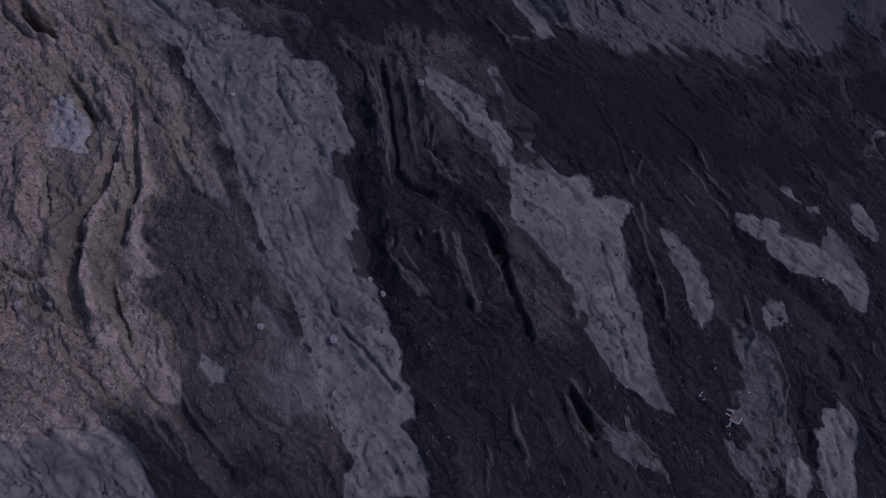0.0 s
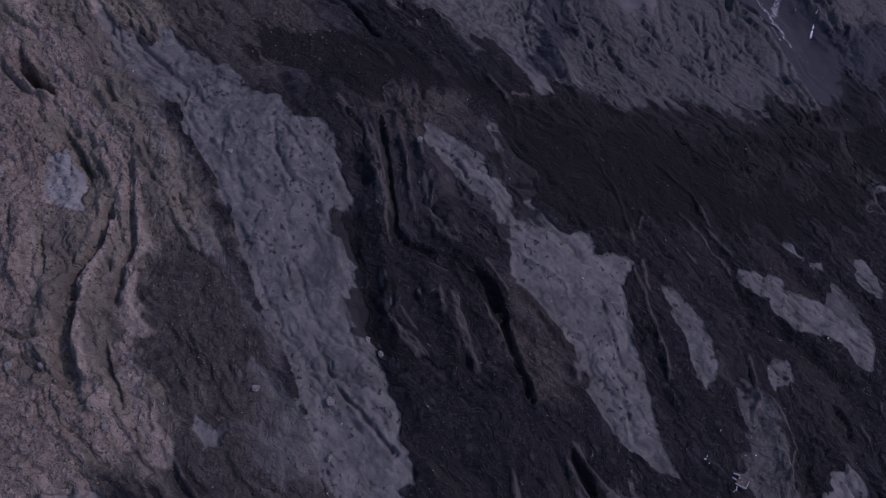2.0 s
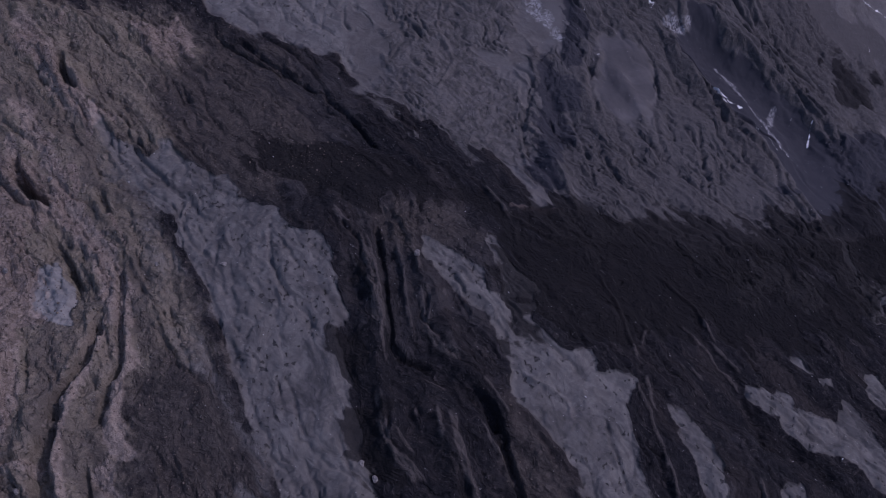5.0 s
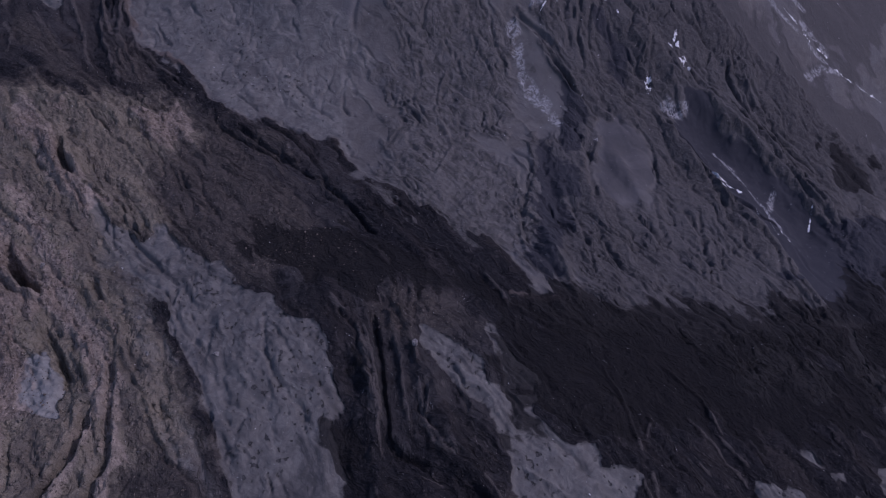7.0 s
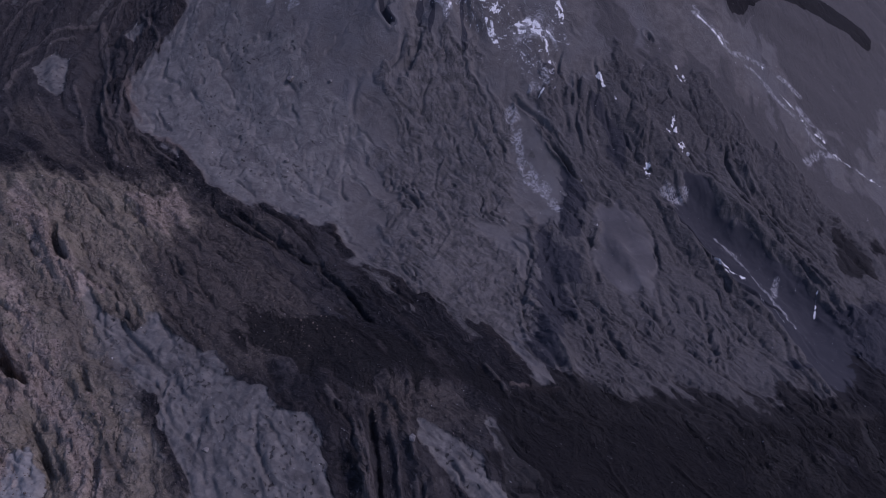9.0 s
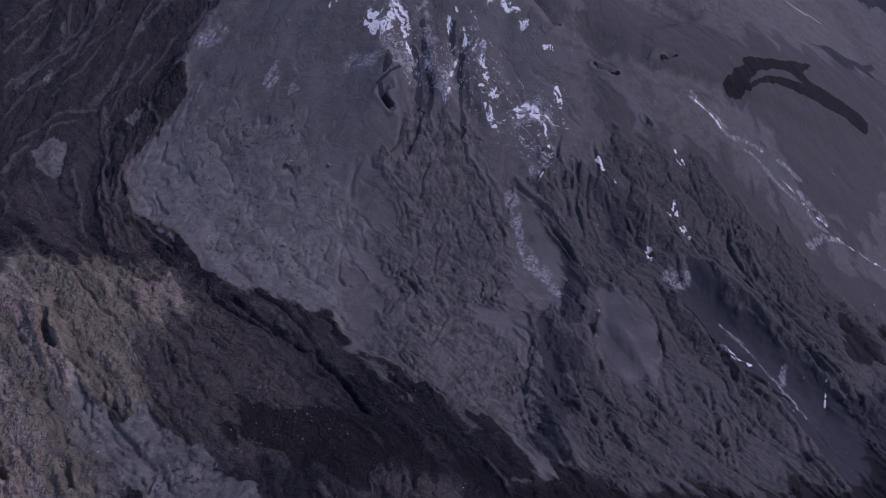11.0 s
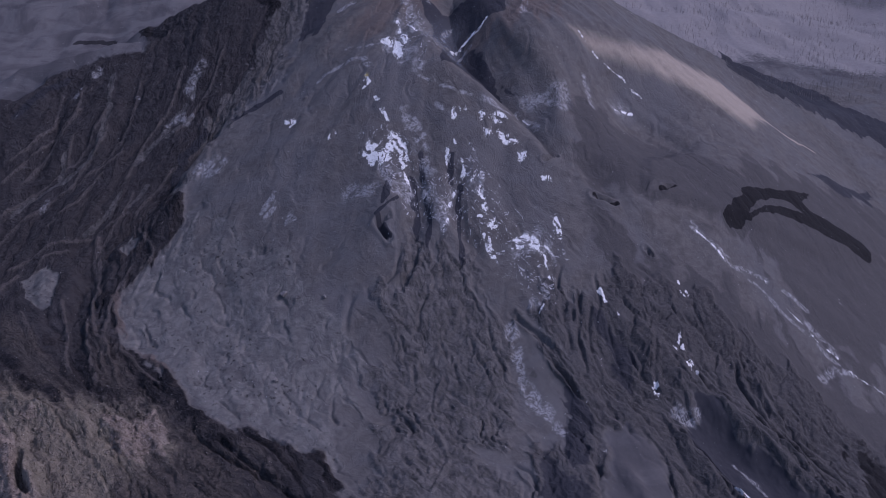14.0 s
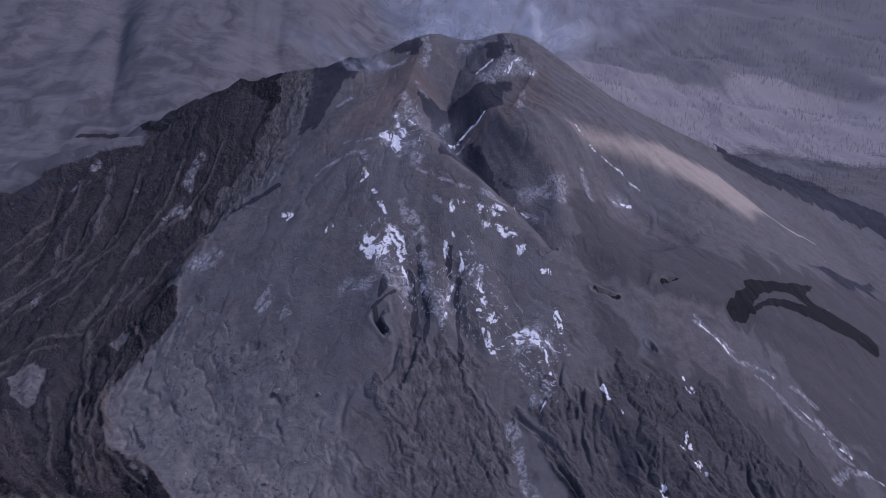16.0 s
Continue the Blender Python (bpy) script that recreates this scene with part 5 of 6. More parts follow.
def potential(gx, gy):
    """The height field whose slopes come nearest to those given, per cell."""
    rhs = np.zeros(gx.shape)
    ex, ey = 0.5 * (gx[:, 1:] + gx[:, :-1]), 0.5 * (gy[1:] + gy[:-1])
    rhs[:, 1:] += ex
    rhs[:, :-1] -= ex
    rhs[1:] += ey
    rhs[:-1] -= ey
    n, m = rhs.shape
    both = np.concatenate([rhs, rhs[:, ::-1]], 1)
    both = np.fft.fft2(np.concatenate([both, both[::-1]], 0))
    k, q = np.arange(2 * n)[:, None], np.arange(2 * m)[None]
    size = 4 - 2 * np.cos(np.pi * k / n) - 2 * np.cos(np.pi * q / m)
    size[0, 0] = 1
    both = both / size
    both[0, 0] = 0
    return np.fft.ifft2(both).real[:n, :m]


FLOW = np.arctan2(s2, c2) / 2 + 0.5 * cloud(cx / 70, cy / 70, 2) + 0.35 * cloud(cx / 28 + 9, cy / 28, 2)
fx, fy = np.cos(FLOW), np.sin(FLOW)
turned = np.where(fx * (0.06 - slope_x) + fy * (-0.12 - slope_y) < 0, -1, 1)
fx, fy = fx * turned * CELL, fy * turned * CELL
ACROSS = pick(potential(-fy, fx), X, Y, CELL) + 5.5 * cloud(X / 26, Y / 26, 4, 0.55)
DOWN = pick(potential(fx, fy), X, Y, CELL) + 11 * cloud(X / 26 + 40, Y / 26, 4, 0.55)
BEYOND = 1 - step(0, 60, X - WEST) * step(0, 60, EAST - X) * step(0, 60, NORTH - Y)
DOWN = DOWN + np.maximum(SOUTH - Y, 0)
ACROSS, DOWN = ACROSS * (1 - BEYOND) + X * BEYOND, DOWN * (1 - BEYOND) + Y * BEYOND


def drawn(wide, long, octaves, seed):
    """Noise drawn out along the flows, with a spread of one."""
    v = cloud(ACROSS / wide + seed, DOWN / long - seed, octaves, 0.45)
    return v / v.std()


STRAND, ROPES, LEVEES = drawn(2.7, 9, 2, 3.0), drawn(7.0, 30, 2, 11.0), drawn(18.0, 110, 2, 23.0)
RAD = np.hypot(X - CONE_X, Y - CONE_Y)

# ragged copies of the plan, so that no outline is straight
JX = X + 6 * cloud(X / 22, Y / 22, 4)
JY = Y + 6 * cloud(X / 22 + 50, Y / 22 + 50, 4)
FRAY = 0.25 * ROPES + 0.05 * STRAND + 0.45 * LEVEES + 0.4 * cloud(X / 20, Y / 20, 3)
GRIT = cloud(X / 5, Y / 5, 3)


def inside(px, py, outline):
    """Signed distance to an outline: positive inside."""
    best, odd = np.full(px.shape, 1e9), np.zeros(px.shape, bool)
    for (ax, ay), (bx, by) in zip(outline, outline[1:] + outline[:1]):
        best = np.minimum(best, along(px, py, ax, ay, bx, by)[1] if (ax, ay) != (bx, by) else best)
        if ay != by:
            odd ^= ((ay > py) != (by > py)) & (px < (bx - ax) * (py - ay) / (by - ay) + ax)
    return np.where(odd, best, -best)


def near(points, margin):
    xs, ys = zip(*points)
    i, k = np.searchsorted(LINES_X, (min(xs) - margin, max(xs) + margin))
    j, n = np.searchsorted(LINES_Y, (min(ys) - margin, max(ys) + margin))
    return (np.arange(j, n)[:, None] * len(LINES_X) + np.arange(i, k)[None]).ravel()


KINDS = ("brown", "ash", "pale", "grey", "fold", "smooth", "black", "cone", "tan", "sunlit_tan", "rust", "plain", "wood", "white", "crust", "fleck", "yellow", "lobe", "jet", "dust", "rib", "slick_and_shade", "forest", "earth", "cinder", "umber", "veil", "film")
# for each kind: half the width of its edge, how far the flows fray it, how ragged its outline is
EDGE = {"film": (20, 16, 1), "veil": (38, 16, 1), "umber": (24, 14, 1), "brown": (38, 14, 1), "cone": (7, 6, 0.6), "fold": (10, 12, 1), "smooth": (6, 6, 1), "tan": (3, 4, 0.7), "sunlit_tan": (18, 1, 0.6), "white": (4.5, 4, 0.8), "crust": (9, 4, 0.8),
        "fleck": (12, 8, 1), "lobe": (9, 0, 0.6), "jet": (1.5, 1.5, 0.25), "dust": (25, 25, 1), "plain": (9, 4, 0.5), "black": (13, 16, 1), "slick_and_shade": (7, 8, 1), "earth": (13, 14, 1), "cinder": (26, 20, 1), "ash": (2.6, 3.5, 0.4), "pale": (1.5, 2.5, 0.4), "grey": (8, 14, 1), "rust": (24, 20, 1)}
WEIGHT = {kind: np.zeros(X.shape, np.float32) for kind in KINDS}
WEIGHT["plain"] = step(1290, 1420, Y + 0.25 * np.maximum(40 - X, 0) - 0.45 * np.maximum(X - 150, 0) + 60 * cloud(X / 150, Y / 150, 3))
WEIGHT["wood"] = step(1560, 1900, Y + 220 * cloud(X / 300, Y / 300, 3)) * step(150, 420, X + 120 * cloud(X / 200, Y / 200, 3))
WEIGHT["forest"] = step(2250, 2600, Y + 420 * cloud(X / 420, Y / 420, 4)) * step(-200, 300, X)
# left hills: darkened in upright bands, gully shade put into the colour
WEIGHT["forest"] = np.maximum(WEIGHT["forest"], step(1650, 2050, Y + 260 * cloud(X / 300, Y / 300, 3)) * step(-60, -260, X) * (0.45 + 0.4 * cloud(X / 130, Y / 700, 3)))
PATCH, PIECE = np.zeros(X.shape, np.int32), np.zeros(X.shape, np.int32)
for number, (kind, outline) in enumerate(AREAS, 1):
    edge, fray, ragged = EDGE.get(kind, (3, 4, 1))
    at = near(outline, edge + fray + 12)
    d = inside(X[at] + ragged * (JX[at] - X[at]), Y[at] + ragged * (JY[at] - Y[at]), outline)
    w = step(-edge, edge, d + fray * FRAY[at] + min(1.0, fray) * GRIT[at])
    if kind == "white":
        w = w * step(-1.7, -0.5, STRAND[at] + 0.6 * ROPES[at])
    WEIGHT[kind][at] = np.maximum(WEIGHT[kind][at], w)
    if kind in ("ash", "pale", "veil"):
        PATCH[at[d > -1]] = number
    if kind in ("white", "jet"):
        PIECE[at[w > 0.5]] = number
for number, (kind, width, line) in enumerate(STREAKS, 1000):
    at = near(line, 1.5 * width + 8)
    d = np.full(at.shape, 1e9)
    jx, jy = X[at] + (JX[at] - X[at]) * 0.4, Y[at] + (JY[at] - Y[at]) * 0.4
    for (ax, ay), (bx, by) in zip(line, line[1:]):
        d = np.minimum(d, along(jx, jy, ax, ay, bx, by)[1])
    wide = (1.5 if kind == "crust" else 1.0) * width * (1 + 0.9 * cloud(X[at] / 16, Y[at] / 16, 2))
    whole = step(wide * 0.8, wide * 0.25, d)
    whole = whole if kind != "white" else whole * step(-1.6, -0.4, STRAND[at])
    w = whole * (step(-0.5, 0.15, cloud(X[at] / 11, Y[at] / 11, 3)) if kind in ("white", "crust") else 1)
    WEIGHT[kind][at] = np.maximum(WEIGHT[kind][at], w)
    if kind in ("white", "jet"):
        PIECE[at[whole > 0.5]] = number

WEIGHT["ash"] = np.maximum.reduce([WEIGHT["ash"], WEIGHT.pop("veil") * WEIGHT["cone"], 0.56 * WEIGHT.pop("film")])
soft = np.maximum.reduce([WEIGHT["ash"], WEIGHT["pale"], WEIGHT["plain"], WEIGHT["cone"] * (1 - WEIGHT["grey"]) * (1 - WEIGHT["fold"])])
ROUGH = np.clip((1 - soft) * (1 - 0.75 * WEIGHT["smooth"]) * (1 - 0.75 * np.maximum(WEIGHT["fold"], WEIGHT["grey"]) * WEIGHT["cone"]), 0, 1)
PATCHY = 0.5 + 1.0 * step(-0.35, 0.4, cloud(X / 75, Y / 75, 3))


def pillow(v):
    """Rounded folds with sharp clefts between them."""
    return np.clip(np.abs(v), 0, 1.4) ** 0.8


def plates(v, wide=0.2):
    """Flat plates with narrow clefts between them."""
    return -np.exp(-(v / wide) ** 2)


crumble = cloud(X / 14, Y / 14, 5, 0.66)
lumps = np.abs(cloud(X / 9 + 3, Y / 9, 3, 0.6))
stony = np.clip(cloud(X / 3.4, Y / 3.4, 2, 0.8) - 0.12, 0, 1) * 3.0
ropy = step(-0.15, 0.35, cloud(X / 55 + 8, Y / 55, 3))
far_soft = 1 - 0.4 * step(760, 1000, Y)
far_left = step(700, 900, Y) * step(-60, -160, X)
flow_relief = far_soft * ((1.9 + 2.2 * far_left) * pillow(LEVEES) * (1 - 0.6 * WEIGHT["black"]) + (0.35 + ropy) * (1 - 0.8 * WEIGHT["black"]) * (0.8 * pillow(ROPES) + (0.3 + 0.5 * far_left) * STRAND) + (1 - 0.35 * far_left) * PATCHY * (1.1 * crumble + 0.6 * lumps) + 0.4 * stony)
pits = np.clip(ROPES - 1.05, 0, 1.6) * (0.25 + ropy) + 0.8 * np.clip(STRAND - 1.5, 0, 1.5)
drape = 1.6 * cloud(X / 19, Y / 26, 4, 0.5) + (0.25 + ropy) * 0.9 * pillow(ROPES) + 1.2 * pillow(LEVEES) + 0.5 * lumps - 1.2 * pits
apron = 1.3 * cloud(X / 26, Y / 30, 4, 0.5) - 1.9 * np.clip(ROPES - 0.95, 0, 1.4) - 1.2 * np.clip(STRAND - 1.7, 0, 1) + 0.7 * np.clip(LEVEES, -1.5, 1.5)
bare = WEIGHT["cone"] * (1 - np.maximum(WEIGHT["grey"], WEIGHT["fold"]))
drape = drape * (1 - bare) + bare * apron * (0.35 + 0.65 * WEIGHT["ash"])
Z = Z + 2.5 * cloud(X / 60, Y / 60, 3) * step(1500, 1200, Y)
Z = Z + WEIGHT["cone"] * 6 * cloud(np.arctan2(X - CONE_X, CONE_Y - Y) * 5.0 + 0.4 * cloud(X / 120, Y / 120, 2), RAD / 170, 3) * step(60, 160, RAD)
BARE_Z = Z.copy()
Z = Z + ROUGH * flow_relief + (1 - ROUGH) * drape * (1.5 - 0.5 * WEIGHT["cone"]) * (1 - WEIGHT["plain"])
Z = Z + WEIGHT["fold"] * (1 - WEIGHT["smooth"]) * (1.2 * plates(ROPES, 0.2) * (0.15 + ropy) + 1.0 * plates(LEVEES, 0.13) + 0.9 * pillow(LEVEES) + 0.35 * STRAND - 0.4 * pits)
Z = Z + WEIGHT["grey"] * (1.6 * plates(ROPES, 0.24) * (0.3 + ropy) + 0.9 * plates(2.2 * cloud(JX / 9, JY / 13, 2), 0.2) + 0.9 * cloud(X / 11, Y / 11, 3, 0.5)) + 5 * WEIGHT["lobe"]
brown = WEIGHT["brown"] * (1 - WEIGHT["ash"])
Z = Z + brown * (0.8 * stony + 2.8 * np.abs(cloud(X / 16, Y / 16, 4, 0.6)) + 3.8 * cloud(X / 48, Y / 48, 3) + 1.9 * pillow(LEVEES) + 0.9 * ropy * pillow(ROPES))
Z = BARE_Z + (Z - BARE_Z) * (1 - 0.85 * WEIGHT["smooth"])
hills = step(1500, 2300, Y)
Z = Z + WEIGHT["plain"] * ((16 * cloud(X / 260, Y / 520, 3) + 5 * cloud(X / 60, Y / 160, 3)) + hills * (70 * cloud(X / 700, Y / 700, 4) - 60 * np.clip(crests(X / 380 + Y / 1900, Y / 2600, 3), 0, 1) ** 3 * step(-150, -600, X)))
for width, depth, line in VALLEYS:
    at = near(line, width * 2.5)
    jx, jy = X[at] + (JX[at] - X[at]), Y[at] + (JY[at] - Y[at])
    d, ends = np.full(at.shape, 1e9), 1.0
    for (ax, ay), (bx, by) in zip(line, line[1:]):
        d = np.minimum(d, along(jx, jy, ax, ay, bx, by)[1])
    for ax, ay in (line[0], line[-1]):
        ends = ends * step(0, width * 2, np.hypot(jx - ax, jy - ay))
    Z[at] -= (0.25 + 0.75 * ends) * depth * np.exp(-(d / (0.62 * width)) ** 2)
for number, line in enumerate(COURSES):
    at = near(line, 14)
    jx, jy = X[at] + 1.3 * (JX[at] - X[at]), Y[at] + 1.3 * (JY[at] - Y[at])
    d, ends = np.full(at.shape, 1e9), 1.0
    for (ax, ay), (bx, by) in zip(line, line[1:]):
        d = np.minimum(d, along(jx, jy, ax, ay, bx, by)[1])
    for ax, ay in (line[0], line[-1]):
        ends = ends * step(0, 14, np.hypot(jx - ax, jy - ay))
    broken = step(-0.2, 0.35, cloud(X[at] / 26, Y[at] / 26, 2)) * (0.35 + 0.65 * ROUGH[at])
    Z[at] += ends * broken * (1.0 * np.exp(-((d - 4.0) / 2.6) ** 2) - 2.4 * np.exp(-(d / 1.7) ** 2))
for width, rise, line in RIBS:
    at = near(line, 10)
    jx, jy = X[at] + 0.35 * (JX[at] - X[at]), Y[at] + 0.35 * (JY[at] - Y[at])
    d, ends = np.full(at.shape, 1e9), 1.0
    for (ax, ay), (bx, by) in zip(line, line[1:]):
        d = np.minimum(d, along(jx, jy, ax, ay, bx, by)[1] if (ax, ay) != (bx, by) else 1e9)
    for ax, ay in (line[0], line[-1]):
        ends = ends * step(0, 9, np.hypot(jx - ax, jy - ay))
    wide = np.maximum(width, 1.3) * (1 + 0.7 * cloud(X[at] / 13, Y[at] / 13, 2))
    ends = ends * (1 - 0.9 * WEIGHT["smooth"][at]) * (1 - 0.65 * WEIGHT["ash"][at] * WEIGHT["cone"][at])
    shape = ends * np.exp(-(d / wide) ** 2)
    if rise < 0:
        rise = 0.7 * rise
        Z[at] += rise * shape - 0.3 * rise * ends * np.exp(-((d - 2.6 * wide) / (1.4 * wide)) ** 2)
    else:
        Z[at] += 1.6 * rise * shape - 0.4 * rise * ends * np.exp(-((d - 2.4 * wide) / wide) ** 2)
        WEIGHT["rib"][at] = np.maximum(WEIGHT["rib"][at], shape)
for width, depth, line in TRENCHES:
    at = near(line, width * 3 + 10)
    jx, jy = X[at] + (JX[at] - X[at]) * 0.3, Y[at] + (JY[at] - Y[at]) * 0.3
    d, ends = np.full(at.shape, 1e9), 1.0
    for (ax, ay), (bx, by) in zip(line, line[1:]):
        d = np.minimum(d, along(jx, jy, ax, ay, bx, by)[1])
    for ax, ay in (line[0], line[-1]):
        ends = ends * step(0, width * 1.3, np.hypot(jx - ax, jy - ay))
    wide = width * (1 + 0.35 * cloud(X[at] / 18, Y[at] / 18, 2))
    Z[at] += ends * (-depth * step(wide * 0.75, wide * 0.35, d) + 0.3 * depth * np.exp(-((d - 1.1 * wide) / (0.5 * wide)) ** 2))

ROWS_N, COLS_N = SHAPE
XYZ = np.stack([X, Y, Z], 1)
GRID = XYZ.reshape(ROWS_N, COLS_N, 3)
du, dv = np.gradient(GRID, axis=1), np.gradient(GRID, axis=0)
NORMAL = np.cross(du, dv).reshape(-1, 3)
NORMAL /= np.linalg.norm(NORMAL, axis=1)[:, None]
index = np.arange(ROWS_N * COLS_N).reshape(ROWS_N, COLS_N)
QUADS = np.stack([index[:-1, :-1], index[:-1, 1:], index[1:, 1:], index[1:, :-1]], -1).reshape(-1, 4)


def sheet(name, quads, material):
    """One object out of a share of the sheet's squares."""
    used, local = np.unique(quads, return_inverse=True)
    me = bpy.data.meshes.new(name)
    me.vertices.add(len(used))
    me.vertices.foreach_set("co", XYZ[used].astype(np.float32).ravel())
    me.loops.add(quads.size)
    me.loops.foreach_set("vertex_index", local.reshape(-1).astype(np.int32))
    me.polygons.add(len(quads))
    me.polygons.foreach_set("loop_start", np.arange(0, quads.size, 4, dtype=np.int32))
    me.update(calc_edges=True)
    me.polygons.foreach_set("use_smooth", np.ones(len(quads), bool))
    for kind in WEIGHT:
        if kind == "lobe":
            continue
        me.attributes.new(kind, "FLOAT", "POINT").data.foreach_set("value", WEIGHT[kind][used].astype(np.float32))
    me.normals_split_custom_set_from_vertices(NORMAL[used].astype(np.float32))
    me.materials.append(material)
    return new(name, me)


WEIGHT["rough"], WEIGHT["across"], WEIGHT["down"] = ROUGH, ACROSS, DOWN


# ---- the sheet, cut into the ground, its ash islands and the cone ----
def majority(w):
    return (w[QUADS] > 0.5).sum(1) >= 2


CONE_QUADS = majority(WEIGHT["cone"])
PATCH_OF = np.where(CONE_QUADS, 0, PATCH[QUADS[:, 0]])
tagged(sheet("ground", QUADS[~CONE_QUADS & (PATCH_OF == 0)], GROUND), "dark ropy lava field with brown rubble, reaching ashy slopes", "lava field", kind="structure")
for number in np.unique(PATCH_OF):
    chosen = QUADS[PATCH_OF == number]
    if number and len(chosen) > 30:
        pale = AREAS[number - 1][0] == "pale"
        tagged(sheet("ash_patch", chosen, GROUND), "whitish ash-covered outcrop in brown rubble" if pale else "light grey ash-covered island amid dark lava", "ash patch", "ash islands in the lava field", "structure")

cone_thing = new("volcano_cone")
cone_thing.location = (CONE_X, CONE_Y, 60)
tagged(cone_thing, "grey-brown volcanic cone with breached crater and white fumarole crusts", "volcano")


def cone_part(name, chosen, label):
    ob = sheet(name, QUADS[chosen], GROUND)
    ob.parent, ob.matrix_parent_inverse = cone_thing, Matrix.Translation((-CONE_X, -CONE_Y, -60))
    ob["label"] = label


left = CONE_QUADS.copy()
piece_of = PIECE[QUADS[:, 0]]
def islands(chosen):
    """The separate pieces of a choice of squares, the larger ones only."""
    todo, wide = set(np.nonzero(chosen)[0].tolist()), COLS_N - 1
    while todo:
        stack, piece = [todo.pop()], []
        while stack:
            q = stack.pop()
            piece.append(q)
            for other in (q - 1, q + 1, q - wide, q + wide):
                if other in todo:
                    todo.discard(other)
                    stack.append(other)
        if len(piece) > 9:
            yield np.array(piece)


for number in np.unique(piece_of[left]):
    if number:
        kind = AREAS[number - 1][0] if number < 1000 else STREAKS[number - 1000][0]
        for piece in islands(left & (piece_of == number)):
            cone_part("fumarole_crust" if kind == "white" else "black_tongue", piece, "white fumarole crust" if kind == "white" else "black fresh lava tongue")
            left[piece] = False
for name, chosen, label in (
        ("crater", (RAD[QUADS[:, 0]] < 105), "breached crater with steep rust-tinged walls"),
        ("ash_apron", PATCH[QUADS[:, 0]] > 0, "light grey ash apron with wrinkles"),
        ("lava_apron", majority(WEIGHT["grey"]), "rough grey lava apron"),
        ("fold_belt", majority(WEIGHT["fold"]), "folded grey lava belts"),
        ("sunlit_streak", majority(WEIGHT["sunlit_tan"]), "pale tan streak with sunlight painted into its colour"),
        ("flank", left, "smooth grey-brown ash flank")):
    chosen = chosen & left
    left = left & ~chosen
    if chosen.sum() > 20:
        cone_part(name, chosen, label)


# ---- loose things ----
def height_at(x, y):
    i = int(np.clip(np.searchsorted(LINES_X, x) - 1, 0, COLS_N - 2))
    j = int(np.clip(np.searchsorted(LINES_Y, y) - 1, 0, ROWS_N - 2))
    u, v = (x - LINES_X[i]) / (LINES_X[i + 1] - LINES_X[i]), (y - LINES_Y[j]) / (LINES_Y[j + 1] - LINES_Y[j])
    g = GRID[:, :, 2]
    return float((g[j, i] * (1 - u) + g[j, i + 1] * u) * (1 - v) + (g[j + 1, i] * (1 - u) + g[j + 1, i + 1] * u) * v)


def weight_at(kind, x, y):
    i, j = int(np.clip(np.searchsorted(LINES_X, x), 0, COLS_N - 1)), int(np.clip(np.searchsorted(LINES_Y, y), 0, ROWS_N - 1))
    return float(WEIGHT[kind].reshape(SHAPE)[j, i])


def stone_material(name, dark, light):
    m = Nodes(name, 0.9)
    n = m.noise(0.9, 5, 0.65)
    m.colour(m.mix(m.fade(n, 0.35, 0.68), dark, light))
    m.bump(n, 0.25)
    return m.mat


STONE = stone_material("boulder_stone", (0.13, 0.12, 0.12), (0.27, 0.25, 0.24))
RUBBLE = stone_material("rubble_stone", (0.06, 0.05, 0.045), (0.21, 0.17, 0.145))
CONCRETE = stone_material("weathered_concrete", (0.26, 0.25, 0.25), (0.42, 0.41, 0.40))
PLASTER = stone_material("white_plaster", (0.36, 0.35, 0.35), (0.52, 0.51, 0.50))
# bark and needles are paler than burnt wood: haze is mixed in
BARK = stone_material("charred_bark", (0.13, 0.12, 0.12), (0.21, 0.195, 0.193))
NEEDLES = stone_material("scorched_needles", (0.11, 0.098, 0.094), (0.19, 0.166, 0.155))


def ball(level):
    bm = bmesh.new()
    bmesh.ops.create_icosphere(bm, subdivisions=level, radius=1.0)
    co = np.array([v.co for v in bm.verts])
    faces = np.array([[v.index for v in f.verts] for f in bm.faces])
    bm.free()
    return co, faces


def soup(name, pieces, material):
    """One mesh out of (points, faces) pieces."""
    points, faces, at = [], [], 0
    for co, fs in pieces:
        points.append(co)
        faces.extend([tuple(int(i) + at for i in f) for f in fs])
        at += len(co)
    me = bpy.data.meshes.new(name)
    me.from_pydata(np.concatenate(points).tolist(), [], faces)
    me.materials.append(material)
    return new(name, me)


rng = np.random.RandomState(5)
BALL, BALL_FACES = ball(1)
FINE, FINE_FACES = ball(3)


def rock_shape(co, size, squash, seed):
    """An angular stone: a ball cut back by a few flat faces."""
    r = np.random.RandomState(seed)
    out = co.copy()
    for _ in range(7):
        n = r.normal(size=3)
        n /= np.linalg.norm(n)
        over = np.maximum(out @ n - r.uniform(0.45, 0.8), 0)
        out = out - over[:, None] * n
    out = out * (1 + 0.06 * r.normal(size=(len(out), 1)))
    turn = r.uniform(0, 6.28)
    c, s = math.cos(turn), math.sin(turn)
    out = out * np.array([1, r.uniform(0.7, 1.0), squash])
    return np.stack([c * out[:, 0] - s * out[:, 1], s * out[:, 0] + c * out[:, 1], out[:, 2]], 1) * size


# boulders that can be told apart
for n, (bx, by, size, say) in enumerate(BOULDERS):
    co = rock_shape(FINE, size, 0.8, 40 + n)
    ob = soup("boulder", [(co, FINE_FACES)], STONE)
    ob.location = (bx, by, height_at(bx, by) + 0.35 * size)
    tagged(ob, say, "boulder", "boulders on the ash and rubble")

# loose stones on the rubble
pieces = []
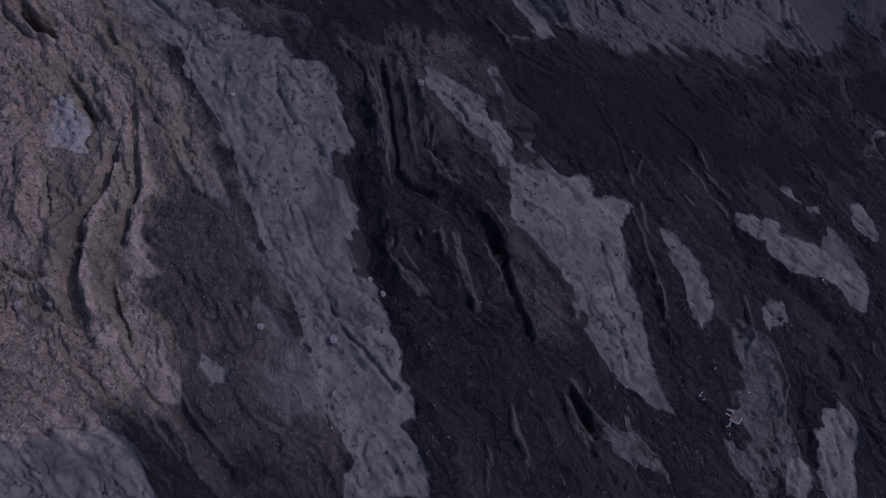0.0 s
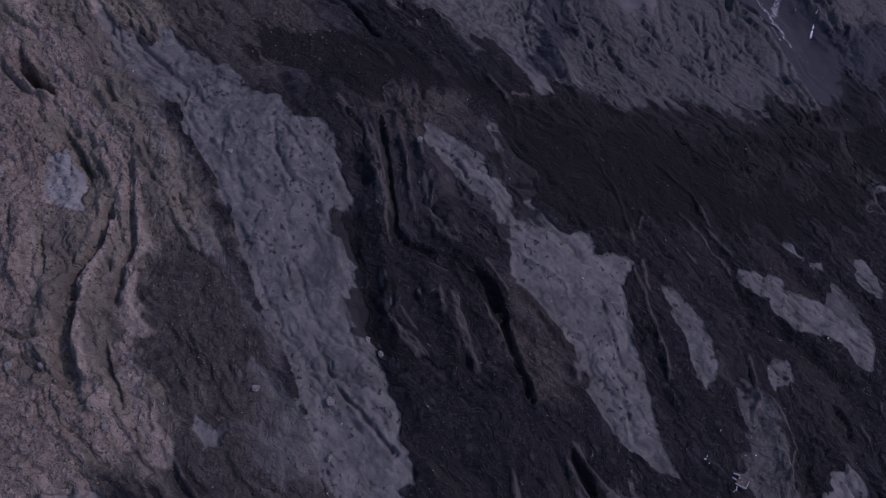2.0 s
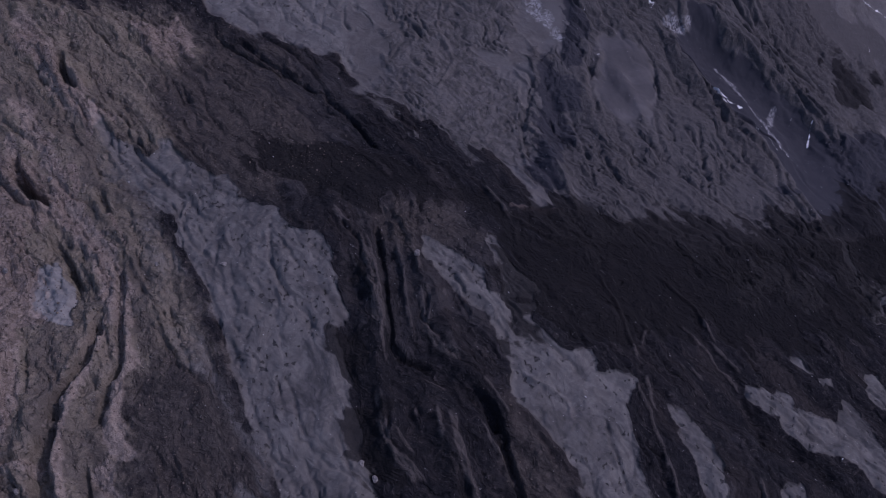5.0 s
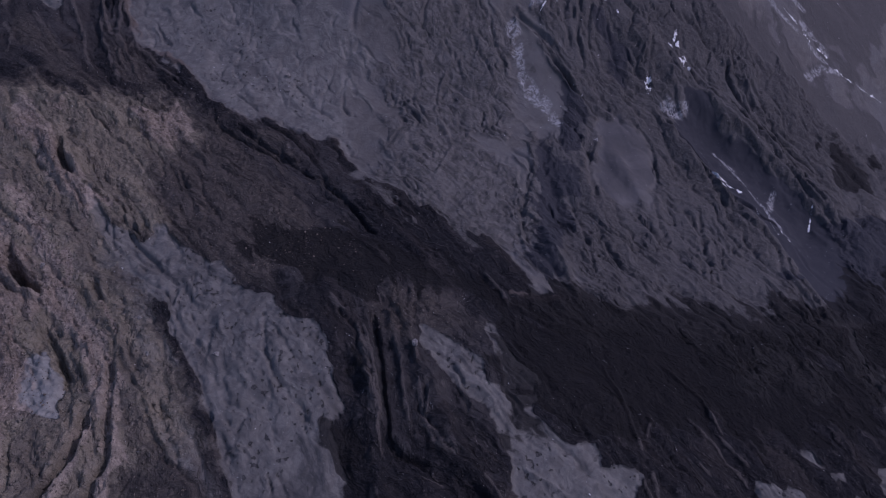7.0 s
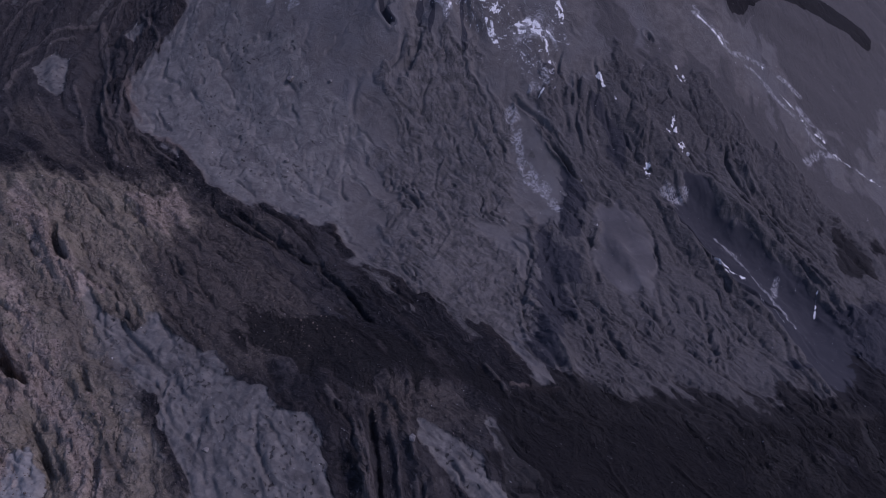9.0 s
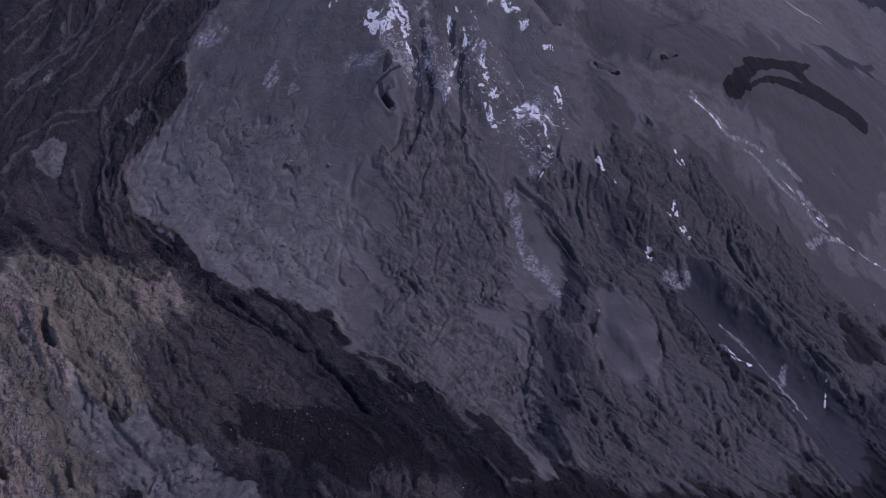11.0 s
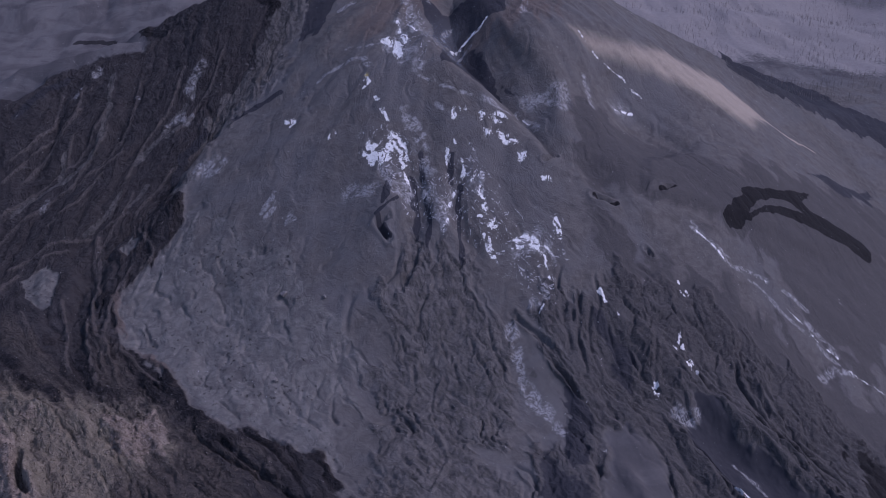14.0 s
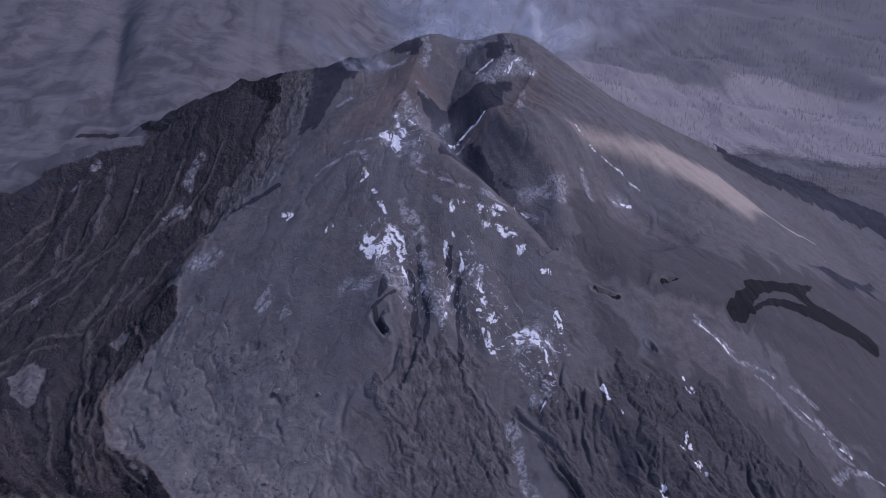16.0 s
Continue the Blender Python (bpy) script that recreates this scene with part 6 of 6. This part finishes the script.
while len(pieces) < 5200:
    x, y = rng.uniform(-340, 60), rng.uniform(125, 720)
    w = max(weight_at("brown", x, y), 0.45 * weight_at("umber", x, y))
    if rng.rand() < w * (1 - weight_at("ash", x, y)) * (0.35 + 0.65 * (noise.noise((x / 22, y / 22, 0)) > 0.05)):
        size = 0.35 + 0.9 * rng.rand() ** 4
        pieces.append((rock_shape(BALL, size, 0.75, rng.randint(1 << 30)) + np.array([x, y, height_at(x, y) + 0.25 * size]), BALL_FACES))
tagged(soup("rubble_stones", pieces, RUBBLE), "loose brown stones scattered over rubbly slopes", "stones", kind="stuff")


# dead pines on the ashy plain behind the cone
def pine(x, y, h, r):
    """A burnt pine: a leaning trunk, stubs of limbs and a thin ragged top."""
    lean = r.normal(scale=0.03, size=2)
    base = np.array([x, y, height_at(x, y) - 0.4])
    parts = []
    top = base + np.array([lean[0] * h, lean[1] * h, h])
    ring = np.array([[math.cos(a), math.sin(a), 0] for a in (0, 2.1, 4.2)])
    thick = h * 0.020 + 0.06
    parts.append((np.concatenate([base + ring * thick, top[None]]), [(0, 1, 3), (1, 2, 3), (2, 0, 3)]))
    tufts = []
    for _ in range(r.randint(4, 9)):
        f = r.uniform(0.35, 1.0)
        p = base + (top - base) * f
        a, length = r.uniform(0, 6.28), h * r.uniform(0.05, 0.13) * (1.5 - f)
        out = np.array([math.cos(a), math.sin(a), r.uniform(-0.2, 0.4)]) * length
        side = np.array([-math.sin(a), math.cos(a), 0]) * length * 0.4
        up = np.array([0, 0, length * 0.5])
        tufts.append((np.stack([p, p + out + side, p + out - side, p + out * 0.7 + up]), [(0, 1, 2), (0, 1, 3), (0, 2, 3), (1, 2, 3)]))
    return parts, tufts


def grove(name, count, where, tall, seed, label):
    r = np.random.RandomState(seed)
    trunks, tufts = [], []
    while count > 0:
        x, y = where(r)
        if x is None:
            continue
        a, b = pine(x, y, tall * r.uniform(0.6, 1.15), r)
        trunks += a
        tufts += b
        count -= 1
    ob = soup(name, trunks, BARK)
    tagged(ob, label, "dead trees", kind="stuff")
    tops = soup("scorched_foliage", tufts, NEEDLES)
    tagged(tops, "sparse brown scorched foliage on burnt pines", "foliage", kind="stuff")


def behind_right(r):
    x, y = r.uniform(120, 1500), 1500 + 1000 * r.rand() ** 1.3
    if x < 330 + 0.1 * (y - 1500) - 180 * (y > 1750) or noise.noise((x / 120, y / 120, 3)) < -0.12 or weight_at("black", x, y) > 0.2:
        return None, None
    return x, y


def far_wood(r):
    x, y = r.uniform(-100, 2300), 2350 + 1700 * r.rand()
    if noise.noise((x / 260, y / 260, 7)) < -0.05:
        return None, None
    return x, y


def left_clumps(r):
    x, y = r.uniform(-1700, -250), 1500 + 1500 * r.rand()
    if noise.noise((x / 110, y / 110, 9)) < 0.28:
        return None, None
    return x, y


grove("dead_pines", 4200, behind_right, 12, 1, "leafless grey pines standing in pale ash")
grove("far_forest", 6500, far_wood, 17, 2, "distant dark pine forest on the far slope")
grove("hillside_shrubs", 900, left_clumps, 9, 3, "dark shrub clumps on pale ashy slope")


# ruin of a house, half buried by the lava
def part(name, bm, material, parent, label=""):
    me = bpy.data.meshes.new(name)
    bmesh.ops.bevel(bm, geom=bm.edges[:], offset=0.05, segments=1, affect="EDGES")
    bm.to_mesh(me)
    bm.free()
    me.materials.append(material)
    ob = new(name, me)
    ob.parent = parent
    if label:
        ob["label"] = label
    return ob


def slab(x, y, z, sx, sy, sz, turn=0.0, tilt=0.0):
    bm = bmesh.new()
    bmesh.ops.create_cube(bm, size=1.0, matrix=pose(x, y, z, tilt, 0, turn) @ Matrix.Diagonal((sx, sy, sz, 1)))
    return bm


hx, hy = RUIN
house = new("house_ruin")
house.matrix_world = pose(hx, hy, height_at(hx, hy) - 0.3, 4, -3, -32)
tagged(house, "half-buried house ruin with grey flat roof and white parapet", "house")
part("roof", slab(0, 0, 2.6, 6.4, 5.2, 0.35), RUBBLE, house, "grey concrete roof slab")
for sx, sy, lx, ly in ((0, -2.75, 6.9, 0.4), (3.4, 0, 0.4, 5.0)):
    part("parapet", slab(sx, sy, 2.95, lx, ly, 0.8), PLASTER, house, "white plaster parapet")
for sx, sy, lx, ly in ((0, -2.5, 6.0, 0.3), (0, 2.5, 6.0, 0.3), (2.9, 0, 0.3, 4.6), (-2.9, 0, 0.3, 4.6)):
    part("wall", slab(sx, sy, 1.1, lx, ly, 2.8), PLASTER, house)
part("annexe_wall", slab(-4.6, 3.2, 1.6, 4.2, 0.6, 2.6, 8), PLASTER, house, "white wall stump")
part("annexe_wall", slab(-1.5, -4.6, 1.0, 0.6, 3.4, 1.9, 14), PLASTER, house, "white wall stump")
part("chimney", slab(-2.3, 1.4, 3.5, 0.7, 0.7, 1.3), PLASTER, house)
for n, (x, y, sx, sy, turn) in enumerate(WRECKAGE):
    bm = slab(0, 0, 0, sx, sy, 0.5)
    me = bpy.data.meshes.new("concrete_slab")
    bmesh.ops.bevel(bm, geom=bm.edges[:], offset=0.06, segments=1, affect="EDGES")
    bm.to_mesh(me)
    bm.free()
    me.materials.append(CONCRETE)
    ob = new("concrete_slab", me)
    ob.matrix_world = pose(x, y, height_at(x, y) + 0.25, 8, 5, turn)
    tagged(ob, "pale broken concrete slab on black lava", "slab", "wreckage beside the ruin")


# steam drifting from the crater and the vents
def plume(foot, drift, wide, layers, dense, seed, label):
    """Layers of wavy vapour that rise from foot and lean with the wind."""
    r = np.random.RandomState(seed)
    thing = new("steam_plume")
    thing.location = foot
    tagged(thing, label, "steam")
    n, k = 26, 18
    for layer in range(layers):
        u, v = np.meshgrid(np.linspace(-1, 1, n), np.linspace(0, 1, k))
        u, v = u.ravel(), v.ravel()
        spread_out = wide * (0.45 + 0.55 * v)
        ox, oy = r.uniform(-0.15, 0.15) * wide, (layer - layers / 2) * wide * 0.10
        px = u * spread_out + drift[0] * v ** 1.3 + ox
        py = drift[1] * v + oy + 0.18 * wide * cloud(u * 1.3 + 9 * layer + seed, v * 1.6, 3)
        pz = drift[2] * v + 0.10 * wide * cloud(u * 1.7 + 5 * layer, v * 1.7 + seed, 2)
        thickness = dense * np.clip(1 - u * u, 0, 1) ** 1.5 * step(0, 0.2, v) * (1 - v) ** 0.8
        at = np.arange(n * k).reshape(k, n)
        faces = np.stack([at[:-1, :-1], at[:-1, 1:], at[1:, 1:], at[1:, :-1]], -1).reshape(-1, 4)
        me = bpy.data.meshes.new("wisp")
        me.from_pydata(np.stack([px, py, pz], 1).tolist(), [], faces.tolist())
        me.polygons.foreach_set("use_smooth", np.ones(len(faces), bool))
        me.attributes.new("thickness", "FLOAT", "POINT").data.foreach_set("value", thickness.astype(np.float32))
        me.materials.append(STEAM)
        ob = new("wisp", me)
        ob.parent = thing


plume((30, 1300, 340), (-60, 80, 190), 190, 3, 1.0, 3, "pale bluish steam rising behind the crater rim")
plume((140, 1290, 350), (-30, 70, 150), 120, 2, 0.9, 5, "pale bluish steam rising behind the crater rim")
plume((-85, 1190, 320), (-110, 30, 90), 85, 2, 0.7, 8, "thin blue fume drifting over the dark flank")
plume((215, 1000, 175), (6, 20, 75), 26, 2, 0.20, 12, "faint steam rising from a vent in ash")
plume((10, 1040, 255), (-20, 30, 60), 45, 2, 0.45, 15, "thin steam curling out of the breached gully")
# not a vent: sheets added to imitate the haze of distance
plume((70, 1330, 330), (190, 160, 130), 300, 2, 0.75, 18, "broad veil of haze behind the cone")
